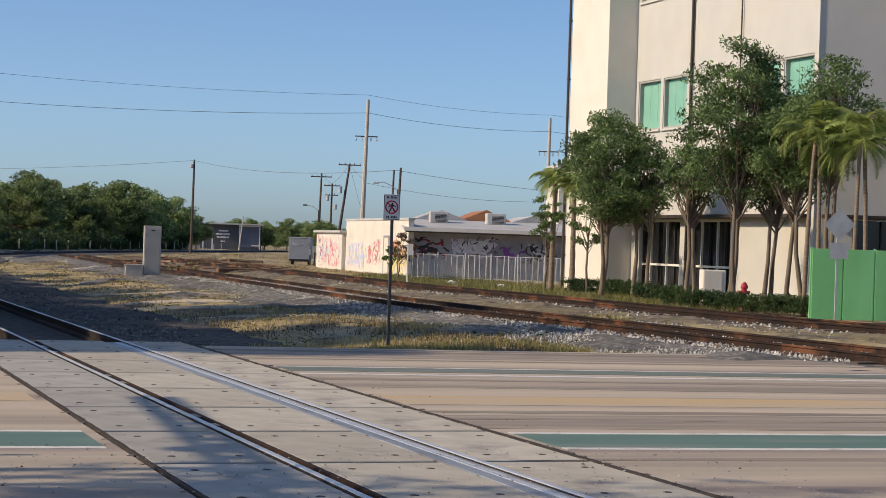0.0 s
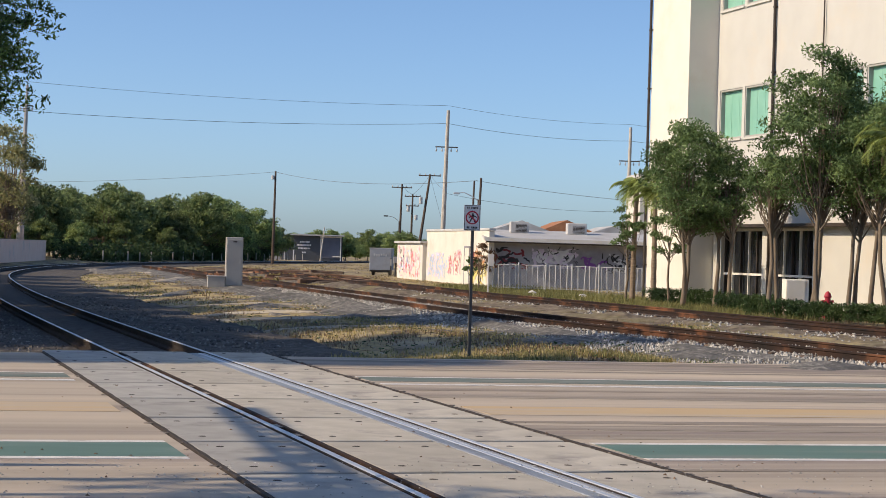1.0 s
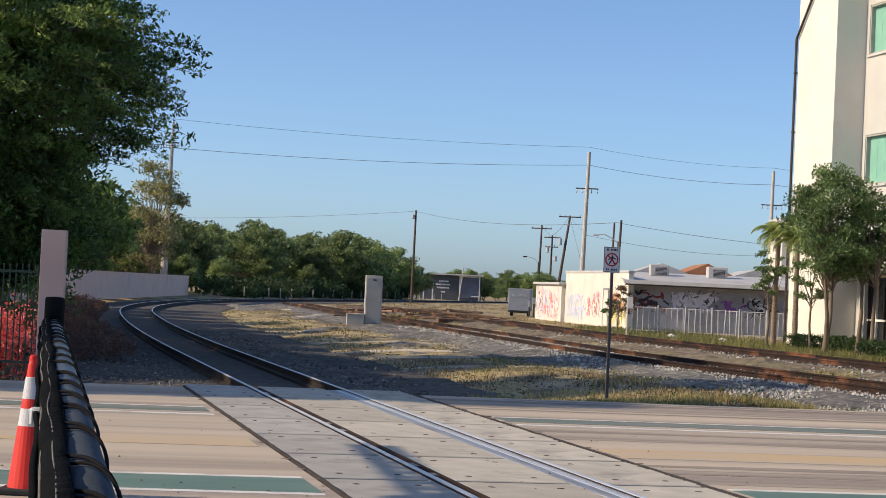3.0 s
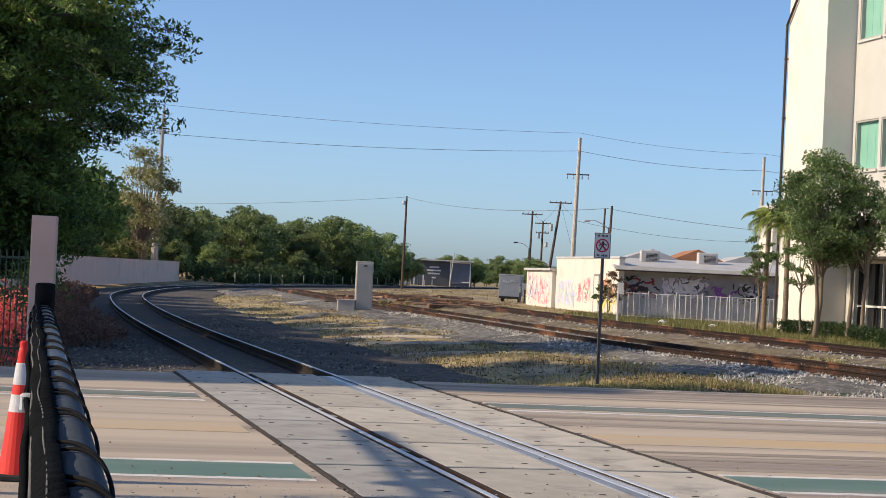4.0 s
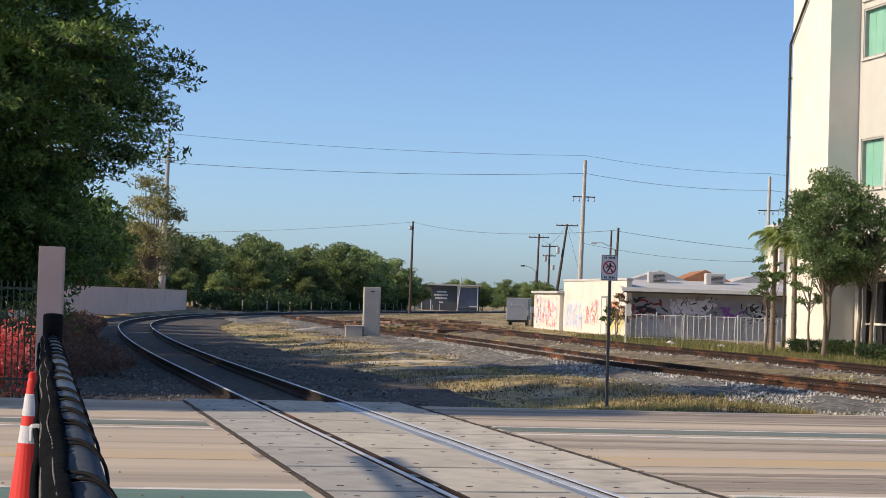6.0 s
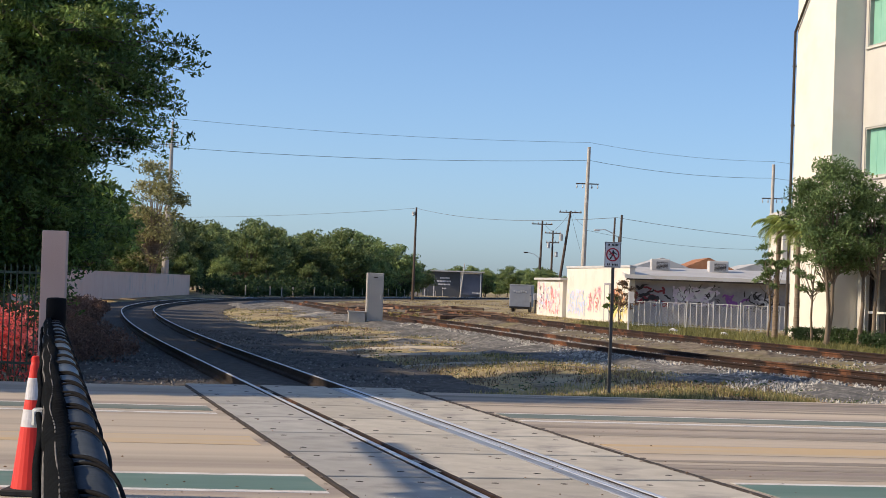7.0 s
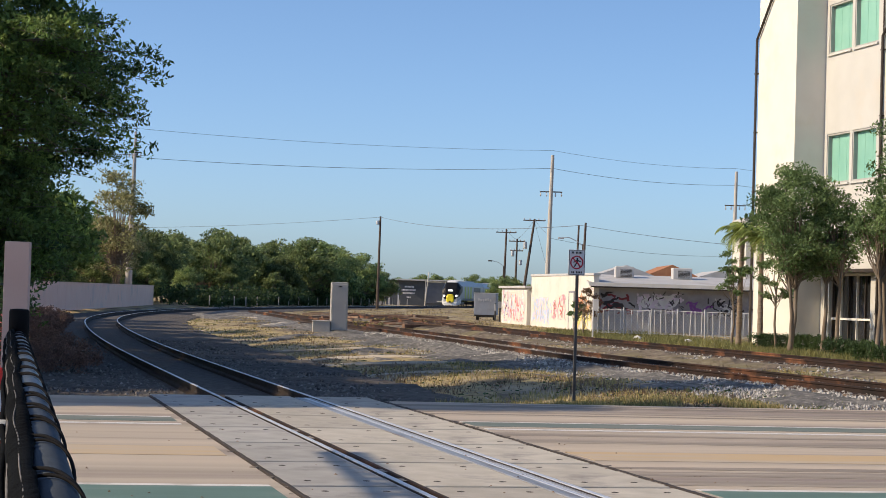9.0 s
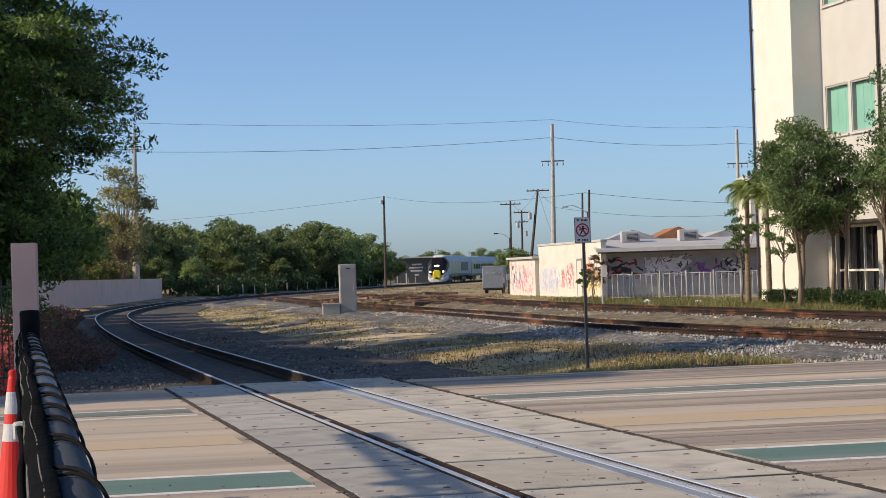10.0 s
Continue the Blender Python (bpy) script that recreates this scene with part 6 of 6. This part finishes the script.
wire([(-60, 260, 9.5), (-7.86, 232, 11.0), (8.9, 126, 6.6)], 0.7, 0.018)
wire([(8.9, 126, 6.6), (30, 122, 5.4)], 0.5, 0.014)

wire([(9.98, 215, 10.3), (11.9, 216, 4.0)], 0.0, 0.014, "thin guy wire of the leaning pole")
wire([(7.5, 235, 10.1), (8.95, 238, 9.0), (9.98, 215, 10.6), (11.1, 204, 8.5)], 0.25, 0.016)
wire([(11.0, 204, 8.2), (32.9, 219, 7.2)], 0.6, 0.016)


# ---- far: mural building, trailer, low woods ----
def build_mural_building():
    b = thing("warehouse", (-4.6, 330, 0), "dark blue-grey warehouse with white painted lettering", "building")
    part("wall", Geo().box(0, 3, 1.9, 10.4, 6, 4.6), NAVY, b)
    part("roof", Geo().box(0.6, 2.6, 4.3, 9.8, 7.4, 0.22), ROOF_WHITE, b, "pale roof edge")
    rng = np.random.default_rng(4)
    for row, (z, w) in enumerate(((3.1, 1.4), (2.55, 2.4), (2.0, 2.0), (1.3, 0.6))):
        x = -1.4 - w / 2
        while x < -1.4 + w / 2:
            k = rng.uniform(0.14, 0.3)
            part("letter_bar", Geo().box(x + k / 2, -0.02, z, k * 0.8, 0.02, 0.26), PAINTS["white"], b)
            x += k
    # no real recess: a flat blue sheet paints the bay's inner shade
    part("opening", Geo().box(3.2, -0.03, 2.2, 3.3, 0.05, 3.6), SHADE_BLUE, b, "flat blue panel standing for the shade in the open bay")
    part("bay_frame", Geo().box(3.2, -0.1, 4.05, 3.7, 0.2, 0.2), WHITE_TRIM, b)
    part("bay_rail", Geo().box(4.2, -0.1, 0.7, 1.4, 0.12, 0.16), WHITE_TRIM, b)
    for x in (1.5, 4.9):
        part("column", Geo().box(x, -0.4, 2.1, 0.18, 0.18, 4.2), WHITE_TRIM, b)


build_mural_building()


def build_trailer():
    t = thing("cargo_trailer", (3.05, 140, 0), "dusty white box trailer from behind, its shade put into the colour", "trailer", rz=-4)
    part("box", Geo().box(0, 2.0, 1.2, 1.6, 4.0, 1.6, c=0.03), TRUCK_WHITE, t)
    part("roof_edge", Geo().box(0, 2.0, 2.0, 1.64, 4.04, 0.06), GALV, t)
    g = Geo()
    for x in np.arange(-0.45, 0.5, 0.17):
        g.box(x, -0.01, 1.5 + 0.04 * math.sin(9 * x), 0.12, 0.012, 0.16)
    part("lettering", g, GALV, t, "unreadable sprayed lettering")
    part("bumper", Geo().box(0, 0.02, 0.36, 1.55, 0.12, 0.12), RUBBER, t)
    part("underframe", Geo().box(0, 2.0, 0.33, 1.3, 3.8, 0.16), RUBBER, t)
    for x in (-0.62, 0.62):
        for y in (1.9, 2.7):
            w = Geo().turned(0, 0, [(0.2, -0.1), (0.31, -0.09), (0.31, 0.09), (0.2, 0.1)], 14)
            w.v = [(x + z, y + a, 0.31 + c) for a, c, z in w.v]
            part("wheel", w, RUBBER, t)


build_trailer()
for i in range(44):
    x, y = -75 + i * 5.2 + random.uniform(-2, 2), 430 + random.uniform(-10, 30)
    if nearest(MAIN, x, y) < 6.5:
        continue
    copy_thing(variants[i % 4], Matrix.Translation((x, y, 0)) @ Matrix.Rotation(random.uniform(0, 6), 4, "Z") @ Matrix.Scale(random.uniform(0.5, 0.78), 4))
for i, (x, y, s) in enumerate(((-21.0, 250, 1.0), (-18.8, 257, 0.98), (-17.2, 264, 0.98), (-15.4, 271, 0.96), (-14.6, 279, 0.9), (-12.6, 286, 0.84), (-11.4, 293, 0.7), (1.0, 388, 0.66), (3.4, 392, 0.58), (5.8, 386, 0.68), (8.2, 396, 0.62), (9.6, 402, 0.7), (12.4, 410, 0.66), (-9.6, 302, 0.56), (7.0, 232, 0.46), (8.3, 238, 0.5), (-8.4, 347, 0.74), (-4.2, 350, 0.6), (-1.6, 352, 0.62), (1.2, 354, 0.56), (8.6, 212, 0.42), (10.2, 214, 0.36), (7.4, 213, 0.3), (9.4, 160, 0.26))):
    copy_thing(variants[i % 4], Matrix.Translation((x, y, 0)) @ Matrix.Scale(s, 4))
for i in range(26):
    x = -14 + i * 2.4 + random.uniform(-1, 1)
    y = 362 + random.uniform(-8, 20) - 0.5 * max(0, x)
    if nearest(MAIN, x, y) < 5.5:
        continue
    copy_thing(variants[i % 4], Matrix.Translation((x, y, 0)) @ Matrix.Rotation(random.uniform(0, 6), 4, "Z") @ Matrix.Scale(random.uniform(0.36, 0.62), 4))


def road_grit():
    """Pale chips and dead leaves lying on the near lane and on the panels."""
    rng = np.random.default_rng(61)
    for name, mat, n, size, lo, hi, label in (("road_grit", STONE, 1800, 0.011, 10.6, 15.4, "pale stone chips bedded in the near lane"), ("road_leaves", LEAF_DRY, 170, 0.014, 10.6, 24.0, "small dead leaves strewn over the road")):
        g = Geo()
        for _ in range(n):
            p = on_road(rng.uniform(-6, 7), rng.uniform(lo, hi), 0.013)
            s, a = size * rng.uniform(0.5, 1.5), rng.uniform(0, 6.28)
            dx, dy, up = s * math.cos(a), s * math.sin(a), s * rng.uniform(0.3, 0.8)
            g.add([(p.x - dx, p.y - dy, p.z), (p.x + dy * 0.7, p.y - dx * 0.7, p.z), (p.x + dx, p.y + dy, p.z), (p.x - dy * 0.7, p.y + dx * 0.7, p.z), (p.x, p.y, p.z + up)], [(0, 1, 4), (1, 2, 4), (2, 3, 4), (3, 0, 4)])
        tagged(part(name, g, mat), label, "ground litter", kind="stuff")


road_grit()


def build_crossing_signal():
    """Twin-post cantilever of the level crossing, out of sight, whose shadow falls on the road."""
    t = thing("crossing_signal", (-8.9, 12.9, 0), "galvanised cantilever signal over the road at the crossing", "railway signal")
    for dx, dy in ((0, 0), (0.1, -0.87)):
        post = part("post", Geo().tube([(dx, dy, -0.1), (dx, dy, 5.75)], 0.075, 12), GALV, t, smooth=True)
        part("foot", Geo().box(dx, dy, 0.06, 0.4, 0.4, 0.12, c=0.02), PANEL, post)
    a, b = Vector((0.1, -0.87, 0)), Vector((-1.1, 6.3, 0))
    for z in (5.36, 5.56):
        part("chord", Geo().tube([a + Vector((0, 0, z)), b + Vector((0, 0, z))], 0.06, 10), GALV, t, smooth=True)
    for k in range(16):
        p, q = a.lerp(b, k / 16), a.lerp(b, (k + 1) / 16)
        lo, hi = (5.36, 5.56) if k % 2 else (5.56, 5.36)
        part("brace", Geo().tube([p + Vector((0, 0, lo)), q + Vector((0, 0, hi))], 0.045, 6), GALV, t)
    for f, z in ((-0.2, 5.35), (0.3, 5.46)):
        c = a.lerp(b, f)
        disc = Geo().turned(0, 0, [(0.02, -0.02), (0.24, -0.02), (0.25, 0.0), (0.24, 0.02), (0.02, 0.02)], 20)
        disc.v = [(c.x + w - 0.1, c.y + u, z + v) for u, v, w in disc.v]
        d = part("signal_disc", disc, BLACK_PLASTIC, t, "round black signal backboard")
        part("lamp_housing", Geo().box(c.x - 0.18, c.y, z, 0.2, 0.24, 0.24, c=0.03), BLACK_PLASTIC, d)
        part("bracket", Geo().box(c.x - 0.02, c.y, z, 0.16, 0.07, 0.4), GALV, d)
    c = a.lerp(b, -0.2)
    part("side_arm", Geo().tube([a + Vector((0, 0, 5.4)), (c.x, c.y, 5.4)], 0.04, 8), GALV, t)


build_crossing_signal()


# ---- train ----
ARC = [0.0]
for p0, p1 in zip(MAIN, MAIN[1:]):
    ARC.append(ARC[-1] + (p1 - p0).length)


def on_main(s):
    i = min(len(MAIN) - 2, max(0, int(s / 0.5)))
    return MAIN[i].lerp(MAIN[i + 1], (s - ARC[i]) / 0.5)


def car_pose(s, length):
    """A vehicle whose front stands at s on the main track, heading towards the road."""
    a, b = on_main(s + length * 0.15), on_main(s + length * 0.85)
    d = a - b
    c = a + d.normalized() * length * 0.15
    return Matrix.Translation((c.x, c.y, 0.02)) @ Matrix.Rotation(math.atan2(d.y, d.x), 4, "Z")


def hull(geo, sections):
    """Loft of closed cross-sections: (x, half width, floor, shoulder, top)."""
    k = 8
    for x, w, z0, z1, z2 in sections:
        geo.v += [(x, -w * 0.86, z0), (x, w * 0.86, z0), (x, w, z0 + 0.35), (x, w, z1), (x, w * 0.62, z2), (x, -w * 0.62, z2), (x, -w, z1), (x, -w, z0 + 0.35)]
    n = len(sections)
    geo.f += [(i * k + j, i * k + (j + 1) % k, (i + 1) * k + (j + 1) % k, (i + 1) * k + j) for i in range(n - 1) for j in range(k)]
    geo.f += [tuple(range(k - 1, -1, -1)), tuple(range((n - 1) * k, n * k))]
    return geo


def bogies(t, xs):
    for x in xs:
        b = part("bogie", Geo().box(x, 0, 0.55, 3.4, 2.3, 0.5, c=0.05), TRAIN_GREY, t)
        for wx in (-1.2, 1.2):
            for y in (-0.775, 0.775):
                w = Geo().turned(0, 0, [(0.3, -0.06), (0.46, -0.06), (0.46, 0.06), (0.3, 0.06)], 16)
                w.v = [(x + wx + a, y + z, 0.47 + c) for a, c, z in w.v]
                part("wheel", w, DARK_METAL, b)


def build_locomotive():
    t = thing("locomotive", (0, 0, 0), "streamlined silver and yellow passenger locomotive with lit headlights", "train")
    part("body", hull(Geo(), [(-21, 1.5, 1.0, 3.4, 4.1), (-3.4, 1.5, 1.0, 3.4, 4.2), (-2.2, 1.52, 0.8, 3.3, 4.25), (-1.2, 1.5, 0.55, 3.0, 3.9), (-0.5, 1.45, 0.4, 2.5, 3.0), (-0.1, 1.32, 0.35, 1.9, 2.2), (0.05, 1.1, 0.4, 1.5, 1.8)]), TRAIN_WHITE, t)
    mask = hull(Geo(), [(-2.6, 1.53, 2.1, 3.35, 4.1), (-1.15, 1.53, 1.6, 3.05, 3.95), (-0.42, 1.47, 1.25, 2.6, 3.05), (-0.02, 1.26, 1.15, 2.05, 2.3), (0.1, 1.0, 1.2, 1.8, 1.95)])
    part("windscreen", mask, TRAIN_BLACK, t, "black wraparound windscreen")
    part("nose_panel", hull(Geo(), [(-0.6, 0.72, 0.55, 1.75, 2.05), (0.06, 0.68, 0.58, 1.7, 2.0), (0.2, 0.5, 0.66, 1.5, 1.9)]), TRAIN_YELLOW, t, "bright yellow nose panel")
    part("pilot", hull(Geo(), [(-1.6, 1.53, 0.25, 1.3, 1.6), (-0.5, 1.5, 0.2, 1.05, 1.3), (-0.05, 1.32, 0.15, 0.8, 1.0), (0.14, 0.95, 0.15, 0.5, 0.66)]), TRAIN_PALE, t, "white plough skirt curving round the nose")
    part("roof_cap", hull(Geo(), [(-3.0, 1.0, 4.0, 4.2, 4.36), (-1.7, 0.95, 3.75, 4.05, 4.2), (-1.2, 0.8, 3.6, 3.85, 3.98)]), TRAIN_PALE, t, "pale roof cap over the windscreen")
    part("coupler", Geo().box(0.3, 0, 0.75, 0.5, 0.25, 0.25, c=0.03), DARK_METAL, t)
    for y in (-1.0, 1.0):
        h = part("headlight", Geo().box(0.02, y * 1.02, 1.72, 0.24, 0.34, 0.28, c=0.05), LAMP_GLOW, t, "lit white headlight")
    part("destination_lamp", Geo().box(-0.12, 0, 2.62, 0.3, 0.75, 0.26, c=0.05), LAMP_GLOW, t, "lit lamp under the windscreen")
    for y in (-1.505, 1.505):
        for x in (-5.2, -7.6, -10.0):
            part("side_stripe", Geo().box(x, y, 2.3, 1.1, 0.03, 2.0), TRAIN_LIME, t)
        part("side_grille", Geo().box(-15.5, y, 2.5, 6.0, 0.04, 1.4), TRAIN_GREY, t)
    part("roof_gear", Geo().box(-12, 0, 4.2, 8.0, 1.6, 0.2, c=0.05), GALV, t)
    bogies(t, (-4.6, -16.6))
    return t


def build_coach():
    t = thing("passenger_coach", (0, 0, 0), "silver passenger coach with dark windows and lime panels", "train", group="coaches")
    part("body", hull(Geo(), [(-26, 1.5, 0.9, 3.3, 4.1), (-0.6, 1.5, 0.9, 3.3, 4.1), (-0.4, 1.4, 1.0, 3.2, 4.0)]), TRAIN_WHITE, t)
    for y in (-1.505, 1.505):
        for x in np.arange(-23.5, -2.0, 2.1):
            part("window", Geo().box(x, y, 2.45, 1.6, 0.03, 0.85, c=0.005), GLASS, t)
        for x in (-24.6, -1.4):
            part("door", Geo().box(x, y, 2.1, 0.95, 0.03, 2.1), TRAIN_LIME, t)
    part("bellows", Geo().box(-0.2, 0, 2.2, 0.5, 1.6, 2.6), RUBBER, t)
    part("roof_unit", Geo().box(-13, 0, 4.15, 6.0, 1.7, 0.22, c=0.05), GALV, t)
    bogies(t, (-4.0, -22.0))
    return t


loco = build_locomotive()
coach = build_coach()
coaches = [coach] + [copy_thing(coach, Matrix.Identity(4)) for _ in range(3)]
TRAIN_AT, TRAIN_SPEED = 331.5, 17.5


def motions():
    times = [0.4 * i for i in range(26)]
    front = {t: TRAIN_AT + TRAIN_SPEED * (9.5 - t) + 8.0 * max(0.0, 8.4 - t) for t in times}  # slows towards the bend
    walk(loco, [(t, car_pose(front[t], 21)) for t in times])
    for k, c in enumerate(coaches):
        walk(c, [(t, car_pose(front[t] + 21.6 + 26.4 * k, 26)) for t in times])


motions()
